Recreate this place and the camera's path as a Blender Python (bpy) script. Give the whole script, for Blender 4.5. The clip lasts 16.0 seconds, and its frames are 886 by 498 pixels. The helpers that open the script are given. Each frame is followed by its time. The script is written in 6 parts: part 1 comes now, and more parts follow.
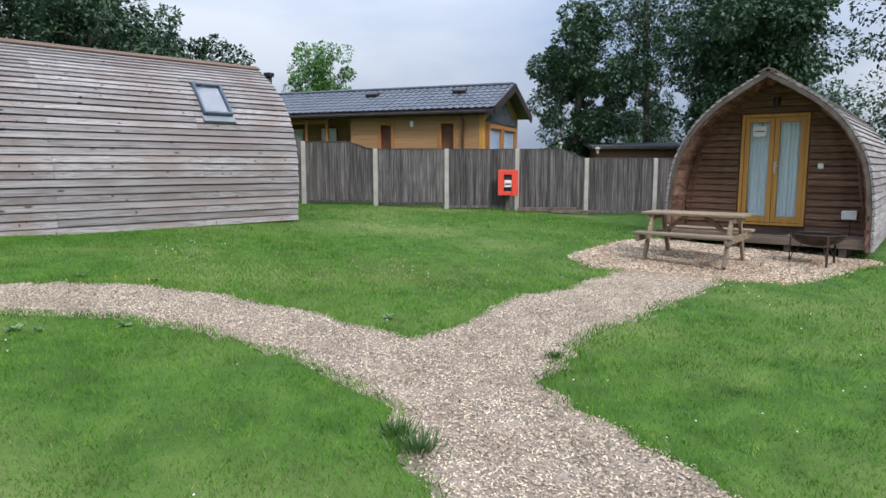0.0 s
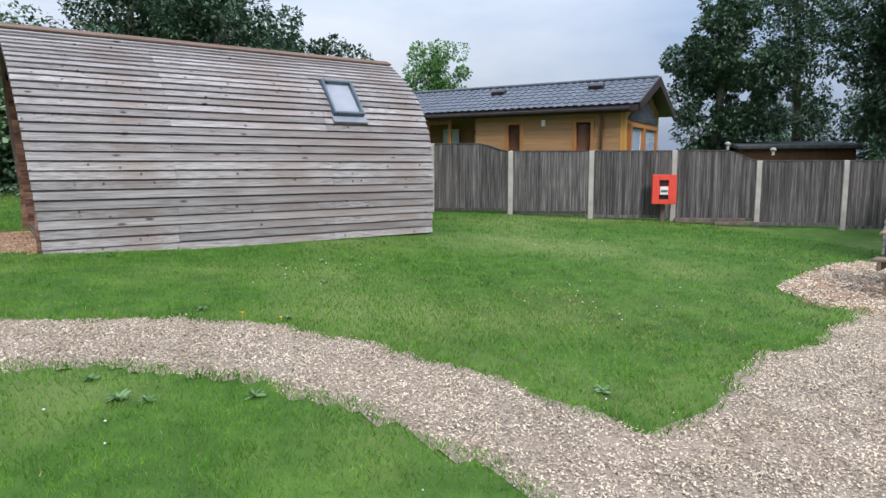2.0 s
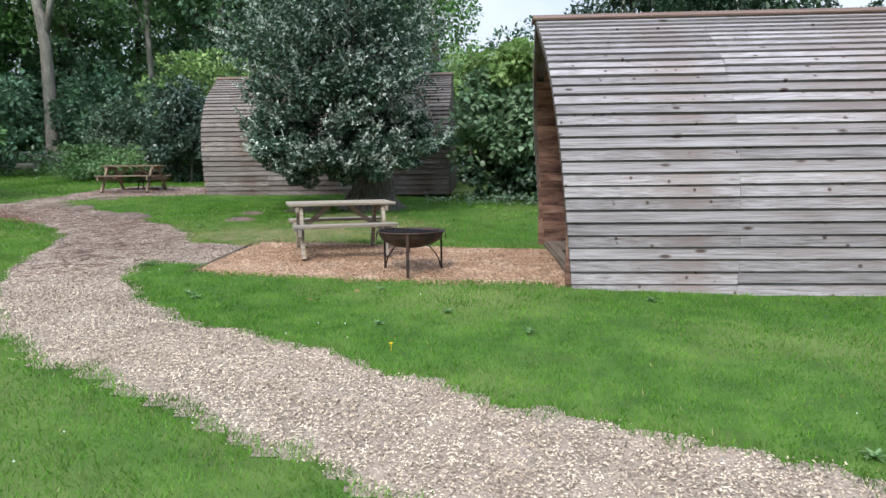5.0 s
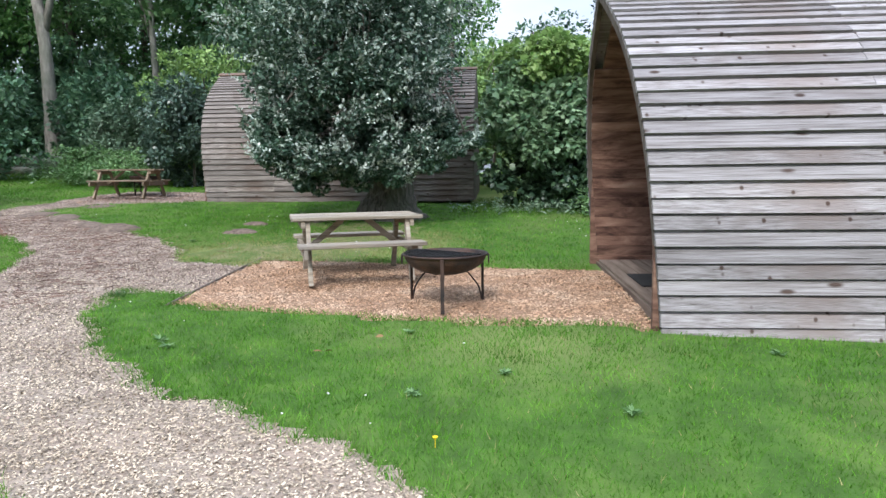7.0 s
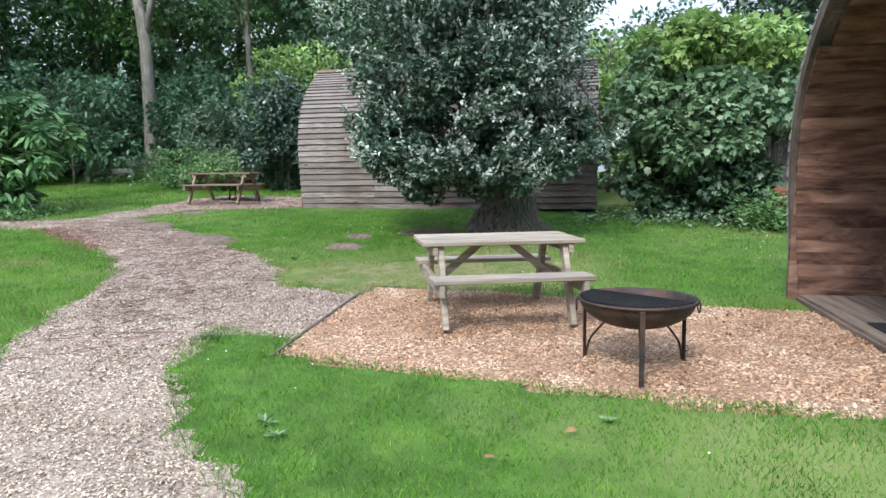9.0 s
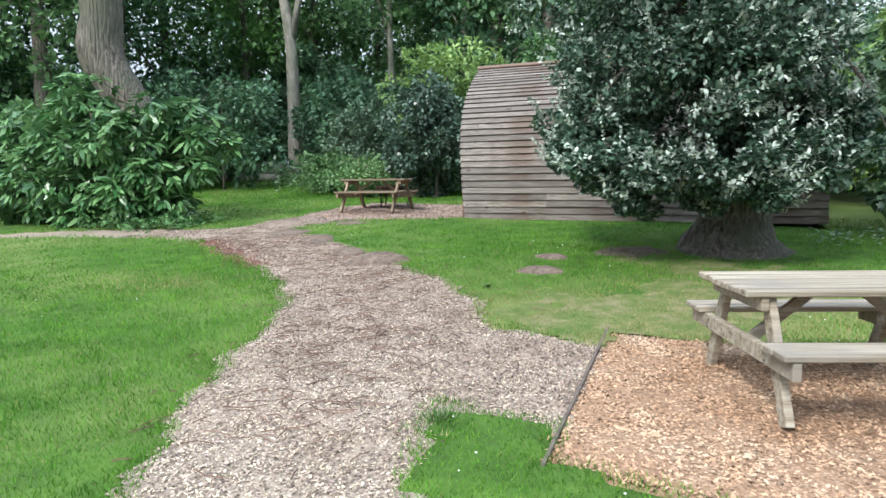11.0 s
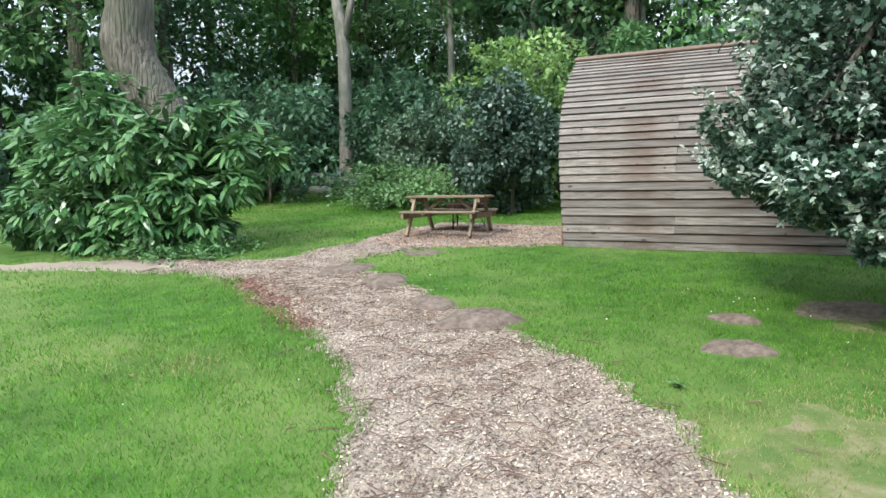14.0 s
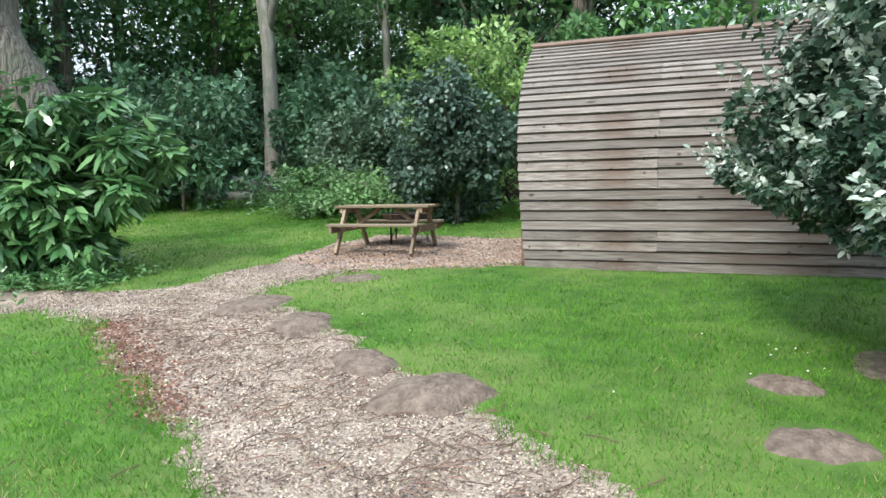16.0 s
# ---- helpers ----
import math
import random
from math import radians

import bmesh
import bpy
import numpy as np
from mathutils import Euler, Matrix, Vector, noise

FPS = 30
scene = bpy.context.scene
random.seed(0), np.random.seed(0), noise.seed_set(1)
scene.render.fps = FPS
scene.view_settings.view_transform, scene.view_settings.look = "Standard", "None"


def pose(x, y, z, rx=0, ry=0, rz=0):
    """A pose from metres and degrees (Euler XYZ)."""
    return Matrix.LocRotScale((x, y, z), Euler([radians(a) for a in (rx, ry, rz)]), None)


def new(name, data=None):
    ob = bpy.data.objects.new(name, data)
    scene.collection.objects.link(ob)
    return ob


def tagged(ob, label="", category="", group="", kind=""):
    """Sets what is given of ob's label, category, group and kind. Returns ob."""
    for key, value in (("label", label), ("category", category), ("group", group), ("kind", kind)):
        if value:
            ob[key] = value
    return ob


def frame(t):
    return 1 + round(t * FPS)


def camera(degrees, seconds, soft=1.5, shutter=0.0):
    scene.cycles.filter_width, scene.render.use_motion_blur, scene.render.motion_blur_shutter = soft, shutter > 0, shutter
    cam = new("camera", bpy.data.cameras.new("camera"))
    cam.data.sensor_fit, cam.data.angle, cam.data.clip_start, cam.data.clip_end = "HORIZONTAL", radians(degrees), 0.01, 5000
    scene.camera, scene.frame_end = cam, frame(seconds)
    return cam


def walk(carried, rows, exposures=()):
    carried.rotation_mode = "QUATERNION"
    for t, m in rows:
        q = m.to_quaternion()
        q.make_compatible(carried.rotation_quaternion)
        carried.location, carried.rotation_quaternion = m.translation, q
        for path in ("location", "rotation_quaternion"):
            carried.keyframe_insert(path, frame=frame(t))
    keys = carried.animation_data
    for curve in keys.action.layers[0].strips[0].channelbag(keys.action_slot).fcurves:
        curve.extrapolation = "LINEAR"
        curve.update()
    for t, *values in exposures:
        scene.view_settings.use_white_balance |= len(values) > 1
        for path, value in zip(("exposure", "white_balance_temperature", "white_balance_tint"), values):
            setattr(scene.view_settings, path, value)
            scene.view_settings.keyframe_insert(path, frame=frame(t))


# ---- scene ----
cam = camera(67.8, 16.0)
METRES, EYE, TILT, LEAN, TURN = 14.4, 1.5, 0.0, 0.0, -42.9
ROWS = [
    (0.0, 0.0, 0.0, 0.0, 0.01, -7.22, -0.06),
    (0.5, -0.0103, 0.0309, 0.0018, 0.02, -7.24, -0.01),
    (1.0, -0.0265, 0.0591, 0.0009, 0.61, -7.23, -0.02),
    (1.5, -0.0422, 0.0852, 0.0032, 2.69, -7.18, 0.04),
    (2.0, -0.0609, 0.1123, 0.006, 8.87, -7.19, 0.07),
    (2.5, -0.0864, 0.1377, 0.0069, 20.63, -7.11, 0.19),
    (3.0, -0.1088, 0.1619, 0.006, 32.65, -7.01, 0.44),
    (3.5, -0.1357, 0.1851, 0.0061, 41.52, -6.86, 0.5),
    (4.0, -0.162, 0.2037, 0.0091, 45.6, -6.82, 0.55),
    (6.5, -0.2851, 0.2847, 0.0152, 47.77, -6.67, 0.63),
    (7.0, -0.306, 0.2979, 0.0167, 48.1, -6.59, 0.69),
    (7.5, -0.3281, 0.3127, 0.0191, 48.21, -6.61, 0.71),
    (8.0, -0.3568, 0.3204, 0.0188, 49.09, -6.64, 0.63),
    (8.5, -0.384, 0.3255, 0.0213, 51.69, -6.58, 0.66),
    (9.0, -0.4168, 0.3293, 0.0247, 55.06, -6.59, 0.67),
    (9.5, -0.4514, 0.3273, 0.0252, 58.83, -6.48, 0.63),
    (10.0, -0.485, 0.3255, 0.0258, 61.14, -6.36, 0.66),
    (12.5, -0.6416, 0.3373, 0.0354, 69.22, -6.03, 0.83),
    (13.0, -0.6715, 0.344, 0.0364, 69.32, -6.04, 0.86),
    (13.5, -0.7031, 0.3474, 0.0375, 69.37, -5.81, 0.85),
    (14.0, -0.7314, 0.3523, 0.041, 69.16, -5.46, 0.88),
    (14.5, -0.7608, 0.3618, 0.0422, 67.9, -5.39, 0.94),
    (15.0, -0.7907, 0.3699, 0.0414, 66.53, -5.33, 0.97),
    (15.5, -0.8189, 0.3821, 0.0444, 65.32, -5.3, 1.04),
    (16.0, -0.8483, 0.3984, 0.0467, 63.72, -5.36, 1.0),
]
walk(cam, [(t, pose(0, 0, EYE, TILT, LEAN, TURN) @ pose(METRES * x, METRES * y, METRES * z, 90 + pitch, roll, yaw)) for t, x, y, z, yaw, pitch, roll in ROWS],
     exposures=[(0.0, 0.80, 6300, 14), (2.5, 0.84, 6300, 13), (3.5, 0.90, 6350, 13), (7.0, 1.20, 6150, 13), (9.0, 1.36, 6150, 13), (12.5, 1.46, 6350, 6), (16.0, 1.58, 6350, 6)])

# ---- light: a bright overcast sky with a weak, wide sun behind the cloud ----
SUN_EL, SUN_AZ = radians(43), radians(192)
world = bpy.data.worlds.new("world")
scene.world = world
world.use_nodes = True
_n, _l = world.node_tree.nodes, world.node_tree.links
_sky = _n.new("ShaderNodeTexSky")
_sky.sky_type, _sky.sun_disc = 'NISHITA', False
_sky.sun_elevation, _sky.sun_rotation = SUN_EL, SUN_AZ
_sky.air_density, _sky.dust_density = 1.0, 3.0
_tc = _n.new("ShaderNodeTexCoord")
_map = _n.new("ShaderNodeMapping")
_map.inputs["Scale"].default_value = (1.0, 1.0, 3.2)
_cl = _n.new("ShaderNodeTexNoise")
_cl.inputs["Scale"].default_value, _cl.inputs["Detail"].default_value = 1.7, 5
_rmp = _n.new("ShaderNodeValToRGB")
_rmp.color_ramp.elements[0].position, _rmp.color_ramp.elements[0].color = 0.33, (4.2, 5.5, 7.6, 1)
_rmp.color_ramp.elements[1].position, _rmp.color_ramp.elements[1].color = 0.66, (8.6, 9.3, 10.0, 1)
_mix = _n.new("ShaderNodeMix")
_mix.data_type = 'RGBA'
_mix.inputs[0].default_value = 0.85
_l.new(_tc.outputs["Generated"], _map.inputs["Vector"])
_l.new(_map.outputs["Vector"], _cl.inputs["Vector"])
_l.new(_cl.outputs["Fac"], _rmp.inputs["Fac"])
_l.new(_sky.outputs["Color"], _mix.inputs[6])
_l.new(_rmp.outputs["Color"], _mix.inputs[7])
# an overcast sky is brighter overhead than at the horizon
_sep, _up, _gain = _n.new("ShaderNodeSeparateXYZ"), _n.new("ShaderNodeMapRange"), _n.new("ShaderNodeVectorMath")
_l.new(_tc.outputs["Generated"], _sep.inputs[0])
_l.new(_sep.outputs["Z"], _up.inputs["Value"])
_up.inputs["From Min"].default_value, _up.inputs["From Max"].default_value = 0.0, 1.0
_up.inputs["To Min"].default_value, _up.inputs["To Max"].default_value = 0.34, 1.50
_gain.operation = 'SCALE'
_l.new(_mix.outputs[2], _gain.inputs[0])
_l.new(_up.outputs[0], _gain.inputs["Scale"])
_l.new(_gain.outputs[0], _n["Background"].inputs["Color"])
_n["Background"].inputs["Strength"].default_value = 0.105
sun = new("sun", bpy.data.lights.new("sun", 'SUN'))
sun.data.energy, sun.data.angle, sun.data.color = 1.5, radians(14), (1.0, 0.96, 0.9)
sun.rotation_euler = (radians(90) - SUN_EL, 0, radians(180) - SUN_AZ)

# ---- materials ----
def material(name, stops, scale=(3, 3, 3), detail=6, rough=0.85, bump=0.3, bump_scale=40, vary=0.0, metal=0.0,
             coord="Object", second=None, second_scale=0.7, spec=0.3, distort=0.0, island=0.0, translucent=0.0, shift=0.0, knots=None, deep=0.02):
    """A node material: a noise ramp, a second larger noise that stains it, random value per object or island, and fine relief."""
    m = bpy.data.materials.new(name)
    m.use_nodes = True
    n, l = m.node_tree.nodes, m.node_tree.links
    b = n["Principled BSDF"]
    tc, mp, nz, rp = n.new("ShaderNodeTexCoord"), n.new("ShaderNodeMapping"), n.new("ShaderNodeTexNoise"), n.new("ShaderNodeValToRGB")
    oi = n.new("ShaderNodeObjectInfo")
    mp.inputs["Scale"].default_value = scale
    l.new(tc.outputs[coord], mp.inputs["Vector"])
    if shift:
        mul = n.new("ShaderNodeMath")
        mul.operation, mul.inputs[1].default_value = 'MULTIPLY', shift
        l.new(oi.outputs["Random"], mul.inputs[0])
        l.new(mul.outputs[0], mp.inputs["Location"])
    nz.inputs["Scale"].default_value, nz.inputs["Detail"].default_value, nz.inputs["Distortion"].default_value = 1, detail, distort
    nz.inputs["Roughness"].default_value = 0.65
    l.new(mp.outputs["Vector"], nz.inputs["Vector"])
    l.new(nz.outputs["Fac"], rp.inputs["Fac"])
    el = rp.color_ramp.elements
    while len(el) < len(stops):
        el.new(0.5)
    for e, (p, c) in zip(el, stops):
        e.position, e.color = p, (*c, 1)
    out = rp.outputs["Color"]
    if second:
        n2, r2, mx = n.new("ShaderNodeTexNoise"), n.new("ShaderNodeMapRange"), n.new("ShaderNodeMix")
        n2.inputs["Scale"].default_value, n2.inputs["Detail"].default_value = second_scale, 4
        l.new(tc.outputs[coord], n2.inputs["Vector"])
        r2.inputs["From Min"].default_value, r2.inputs["From Max"].default_value = 0.46, 0.68
        l.new(n2.outputs["Fac"], r2.inputs["Value"])
        mx.data_type = 'RGBA'
        l.new(r2.outputs[0], mx.inputs[0])
        l.new(out, mx.inputs[6])
        mx.inputs[7].default_value = (*second, 1)
        out = mx.outputs[2]
    if knots:
        km, kv, kr, kx = n.new("ShaderNodeMapping"), n.new("ShaderNodeTexVoronoi"), n.new("ShaderNodeMapRange"), n.new("ShaderNodeMix")
        km.inputs["Scale"].default_value = knots
        l.new(tc.outputs[coord], km.inputs["Vector"])
        if shift:
            l.new(mul.outputs[0], km.inputs["Location"])
        l.new(km.outputs["Vector"], kv.inputs["Vector"])
        kv.inputs["Scale"].default_value = 1
        kr.inputs["From Min"].default_value, kr.inputs["From Max"].default_value = 0.07, 0.15
        kr.inputs["To Min"].default_value, kr.inputs["To Max"].default_value = 0.95, 0.0
        l.new(kv.outputs["Distance"], kr.inputs["Value"])
        kx.data_type = 'RGBA'
        l.new(kr.outputs[0], kx.inputs[0])
        l.new(out, kx.inputs[6])
        kx.inputs[7].default_value = (0.07, 0.045, 0.035, 1)
        out = kx.outputs[2]
    if vary or island:
        hs, mr = n.new("ShaderNodeHueSaturation"), n.new("ShaderNodeMapRange")
        src = n.new("ShaderNodeNewGeometry").outputs["Random Per Island"] if island else oi.outputs["Random"]
        v = island or vary
        mr.inputs["To Min"].default_value, mr.inputs["To Max"].default_value = 1 - v, 1 + v
        l.new(src, mr.inputs["Value"])
        l.new(mr.outputs[0], hs.inputs["Value"])
        l.new(out, hs.inputs["Color"])
        out = hs.outputs["Color"]
    l.new(out, b.inputs["Base Color"])
    b.inputs["Roughness"].default_value, b.inputs["Metallic"].default_value = rough, metal
    b.inputs["Specular IOR Level"].default_value = spec
    if bump:
        nb, bp = n.new("ShaderNodeTexNoise"), n.new("ShaderNodeBump")
        mb = n.new("ShaderNodeMapping")
        k = bump_scale / max(scale)
        mb.inputs["Scale"].default_value = tuple(k * s for s in scale)
        l.new(tc.outputs[coord], mb.inputs["Vector"])
        l.new(mb.outputs["Vector"], nb.inputs["Vector"])
        nb.inputs["Scale"].default_value, nb.inputs["Detail"].default_value = 1, 3
        bp.inputs["Strength"].default_value, bp.inputs["Distance"].default_value = bump, deep
        l.new(nb.outputs["Fac"], bp.inputs["Height"])
        l.new(bp.outputs["Normal"], b.inputs["Normal"])
    if translucent:
        tr, ms = n.new("ShaderNodeBsdfTranslucent"), n.new("ShaderNodeMixShader")
        l.new(out, tr.inputs["Color"])
        ms.inputs[0].default_value = translucent
        l.new(b.outputs[0], ms.inputs[1])
        l.new(tr.outputs[0], ms.inputs[2])
        l.new(ms.outputs[0], n["Material Output"].inputs["Surface"])
    return m


def leaf_material(name, dark, light, under=None, rough=0.45, translucent=0.25):
    """Leaf colours spread leaf by leaf, with a soft sheen."""
    mid = tuple((a + b) / 2 for a, b in zip(dark, light))
    m = bpy.data.materials.new(name)
    m.use_nodes = True
    n, l = m.node_tree.nodes, m.node_tree.links
    b = n["Principled BSDF"]
    geo, rp = n.new("ShaderNodeNewGeometry"), n.new("ShaderNodeValToRGB")
    stops = [(0.0, dark), (0.5, mid), (0.80, light)] + ([(0.95, under)] if under else [])
    el = rp.color_ramp.elements
    while len(el) < len(stops):
        el.new(0.5)
    for e, (p, c) in zip(el, stops):
        e.position, e.color = p, (*c, 1)
    l.new(geo.outputs["Random Per Island"], rp.inputs["Fac"])
    tc, nz, hs, mr = n.new("ShaderNodeTexCoord"), n.new("ShaderNodeTexNoise"), n.new("ShaderNodeHueSaturation"), n.new("ShaderNodeMapRange")
    nz.inputs["Scale"].default_value, nz.inputs["Detail"].default_value = 0.8, 3
    l.new(tc.outputs["Object"], nz.inputs["Vector"])
    mr.inputs["From Min"].default_value, mr.inputs["From Max"].default_value = 0.3, 0.7
    mr.inputs["To Min"].default_value, mr.inputs["To Max"].default_value = 0.75, 1.25
    l.new(nz.outputs["Fac"], mr.inputs["Value"])
    l.new(mr.outputs[0], hs.inputs["Value"])
    l.new(rp.outputs["Color"], hs.inputs["Color"])
    l.new(hs.outputs["Color"], b.inputs["Base Color"])
    b.inputs["Roughness"].default_value, b.inputs["Specular IOR Level"].default_value = rough, 0.5
    tr, ms = n.new("ShaderNodeBsdfTranslucent"), n.new("ShaderNodeMixShader")
    l.new(hs.outputs["Color"], tr.inputs["Color"])
    ms.inputs[0].default_value = translucent
    l.new(b.outputs[0], ms.inputs[1])
    l.new(tr.outputs[0], ms.inputs[2])
    l.new(ms.outputs[0], n["Material Output"].inputs["Surface"])
    return m


GRAIN = (0.8, 22, 22)
M_SIDING = material("weathered_siding", [(0.28, (0.10, 0.088, 0.083)), (0.42, (0.235, 0.214, 0.208)), (0.57, (0.335, 0.314, 0.312)), (0.76, (0.42, 0.402, 0.40))],
                    scale=(9, 55, 55), vary=0.24, bump=0.5, bump_scale=110, rough=0.92, spec=0.15, second=(0.235, 0.195, 0.18), second_scale=2.2, shift=40, knots=(12, 1.2, 6))
M_FRONT = material("brown_siding", [(0.25, (0.07, 0.038, 0.026)), (0.5, (0.165, 0.092, 0.060)), (0.75, (0.265, 0.16, 0.108))],
                   scale=(3, 40, 40), vary=0.3, bump=0.4, bump_scale=60, second=(0.06, 0.035, 0.025), second_scale=1.3, shift=40)
M_INNER = material("stained_lining", [(0.3, (0.018, 0.010, 0.008)), (0.42, (0.10, 0.052, 0.036)), (0.6, (0.23, 0.135, 0.095)), (0.8, (0.37, 0.26, 0.195))],
                   scale=(1.6, 7, 7), vary=0.2, bump=0.3, bump_scale=50, distort=0.6, shift=30)
M_EDGE = material("edge_board", [(0.3, (0.07, 0.055, 0.045)), (0.6, (0.15, 0.12, 0.10)), (0.8, (0.22, 0.185, 0.155))], scale=(6, 6, 3), bump=0.4)
M_RIDGE = material("ridge_board", [(0.3, (0.11, 0.07, 0.05)), (0.7, (0.22, 0.15, 0.115))], scale=(1, 12, 12), bump=0.3, bump_scale=50)
M_OAK = material("golden_oak_paint", [(0.3, (0.38, 0.185, 0.036)), (0.7, (0.54, 0.285, 0.068))], scale=(12, 12, 0.9), rough=0.5, bump=0.15, spec=0.4)
M_DECK = material("grey_deck", [(0.3, (0.10, 0.07, 0.05)), (0.6, (0.20, 0.155, 0.12)), (0.8, (0.27, 0.22, 0.18))], scale=(14, 1, 14), vary=0.2, bump=0.4, shift=10)
M_TABLE = material("weathered_table_wood", [(0.32, (0.13, 0.10, 0.070)), (0.48, (0.28, 0.235, 0.175)), (0.68, (0.42, 0.385, 0.315))], scale=GRAIN, vary=0.14,
                   bump=0.4, bump_scale=60, second=(0.24, 0.21, 0.175), second_scale=2.0, shift=20)
M_TABLE_OLD = material("old_table_wood", [(0.25, (0.12, 0.09, 0.06)), (0.5, (0.24, 0.18, 0.12)), (0.75, (0.36, 0.29, 0.20))], scale=GRAIN, vary=0.15,
                       bump=0.4, bump_scale=60, second=(0.19, 0.155, 0.11), second_scale=2.0, shift=20)
M_FENCE = material("grey_fence_board", [(0.32, (0.02, 0.018, 0.018)), (0.5, (0.085, 0.078, 0.076)), (0.68, (0.20, 0.188, 0.182))], scale=(34, 34, 1.6), vary=0.34,
                   bump=0.4, bump_scale=60, second=(0.07, 0.062, 0.056), second_scale=1.5, shift=40)
M_CONCRETE = material("concrete_post", [(0.3, (0.30, 0.28, 0.25)), (0.7, (0.46, 0.44, 0.40))], scale=(6, 6, 6), bump=0.3, second=(0.22, 0.21, 0.17))
M_RED = material("red_plastic", [(0.3, (0.62, 0.055, 0.035)), (0.7, (0.74, 0.075, 0.045))], scale=(4, 4, 4), rough=0.4, bump=0.03, spec=0.5)
M_BLACK = material("black_plastic", [(0.3, (0.012, 0.012, 0.013)), (0.7, (0.03, 0.03, 0.032))], rough=0.5, bump=0.05)
M_WHITE = material("white_plastic", [(0.3, (0.66, 0.65, 0.62)), (0.7, (0.78, 0.77, 0.74))], rough=0.5, bump=0.02)
M_IRON = material("rusty_iron", [(0.3, (0.018, 0.016, 0.016)), (0.55, (0.045, 0.036, 0.033)), (0.75, (0.12, 0.062, 0.04))], scale=(7, 7, 7), rough=0.6, metal=0.35,
                  bump=0.3, bump_scale=60, second=(0.10, 0.055, 0.038), second_scale=4)
M_GRILL = material("black_grill", [(0.3, (0.012, 0.012, 0.013)), (0.7, (0.035, 0.034, 0.034))], rough=0.55, metal=0.5, bump=0.1)
M_STEEL = material("steel", [(0.3, (0.5, 0.5, 0.5)), (0.7, (0.65, 0.65, 0.65))], rough=0.3, metal=1.0, bump=0.02)
M_RUBBER = material("door_mat_rubber", [(0.3, (0.012, 0.012, 0.012)), (0.7, (0.028, 0.028, 0.028))], scale=(30, 30, 30), bump=0.5)
M_CURTAIN = material("sheer_curtain", [(0.3, (0.55, 0.66, 0.68)), (0.7, (0.72, 0.80, 0.80))], scale=(26, 26, 0.3), rough=0.9, bump=0.15, bump_scale=26)
M_LODGE = material("lodge_cladding", [(0.3, (0.26, 0.145, 0.066)), (0.7, (0.37, 0.215, 0.105))], scale=(1.5, 1.5, 20), rough=0.6, vary=0.1, bump=0.2, shift=20)
M_LODGE_TRIM = material("brown_trim", [(0.3, (0.10, 0.042, 0.022)), (0.7, (0.16, 0.07, 0.036))], scale=(5, 5, 1), rough=0.5, bump=0.1)
M_ORANGE = material("orange_brown_trim", [(0.3, (0.28, 0.12, 0.04)), (0.7, (0.38, 0.17, 0.06))], scale=(8, 8, 1), rough=0.5, bump=0.1)
M_TILE = material("slate_grey_tile", [(0.3, (0.075, 0.088, 0.11)), (0.7, (0.125, 0.14, 0.17))], scale=(4, 4, 4), rough=0.5, vary=0.15, bump=0.15)
M_DARKTRIM = material("dark_fascia", [(0.3, (0.022, 0.016, 0.016)), (0.7, (0.045, 0.033, 0.032))], rough=0.45, bump=0.05)
M_FELT = material("roof_felt", [(0.3, (0.05, 0.052, 0.056)), (0.7, (0.10, 0.10, 0.105))], scale=(5, 5, 5), bump=0.3)
M_BARK = material("grey_bark", [(0.35, (0.04, 0.033, 0.027)), (0.5, (0.14, 0.118, 0.098)), (0.66, (0.26, 0.225, 0.195))], scale=(16, 16, 2.2), bump=1.0, bump_scale=20, detail=8, distort=0.8, deep=0.10,
                  second=(0.10, 0.105, 0.075), second_scale=1.2)
M_BARK_PALE = material("pale_bark", [(0.28, (0.12, 0.11, 0.095)), (0.5, (0.24, 0.225, 0.195)), (0.75, (0.36, 0.34, 0.30))], scale=(7, 7, 2.0), bump=0.8, bump_scale=14, second=(0.14, 0.15, 0.11), second_scale=1.0)
M_STONE = material("log_grey", [(0.3, (0.18, 0.17, 0.15)), (0.7, (0.40, 0.385, 0.34))], scale=(4, 4, 4), bump=0.6, bump_scale=20, second=(0.12, 0.15, 0.08))
M_GROUND = material("lawn_soil", [(0.25, (0.028, 0.064, 0.009)), (0.5, (0.055, 0.12, 0.016)), (0.75, (0.10, 0.18, 0.027))], scale=(3.5, 3.5, 3.5), bump=0.6, bump_scale=70,
                    second=(0.15, 0.19, 0.055), second_scale=0.45, rough=0.95)
M_BLADE = material("grass_blades", [(0.3, (0.045, 0.122, 0.010)), (0.5, (0.098, 0.240, 0.027)), (0.7, (0.18, 0.36, 0.05))], scale=(2.4, 2.4, 2.4), bump=0, island=0.42,
                   second=(0.088, 0.225, 0.028), second_scale=0.42, rough=0.75, translucent=0.3, spec=0.08)
M_STRAW = material("dry_grass", [(0.3, (0.20, 0.21, 0.07)), (0.7, (0.40, 0.35, 0.17))], scale=(2, 2, 2), bump=0, island=0.3, rough=0.8, translucent=0.2, spec=0.1)
M_PATH = material("path_bed", [(0.25, (0.14, 0.108, 0.078)), (0.5, (0.305, 0.245, 0.19)), (0.75, (0.46, 0.39, 0.315))], scale=(38, 38, 38), bump=1.0, bump_scale=60, detail=4,
                  second=(0.34, 0.265, 0.205), second_scale=1.4, rough=0.95)
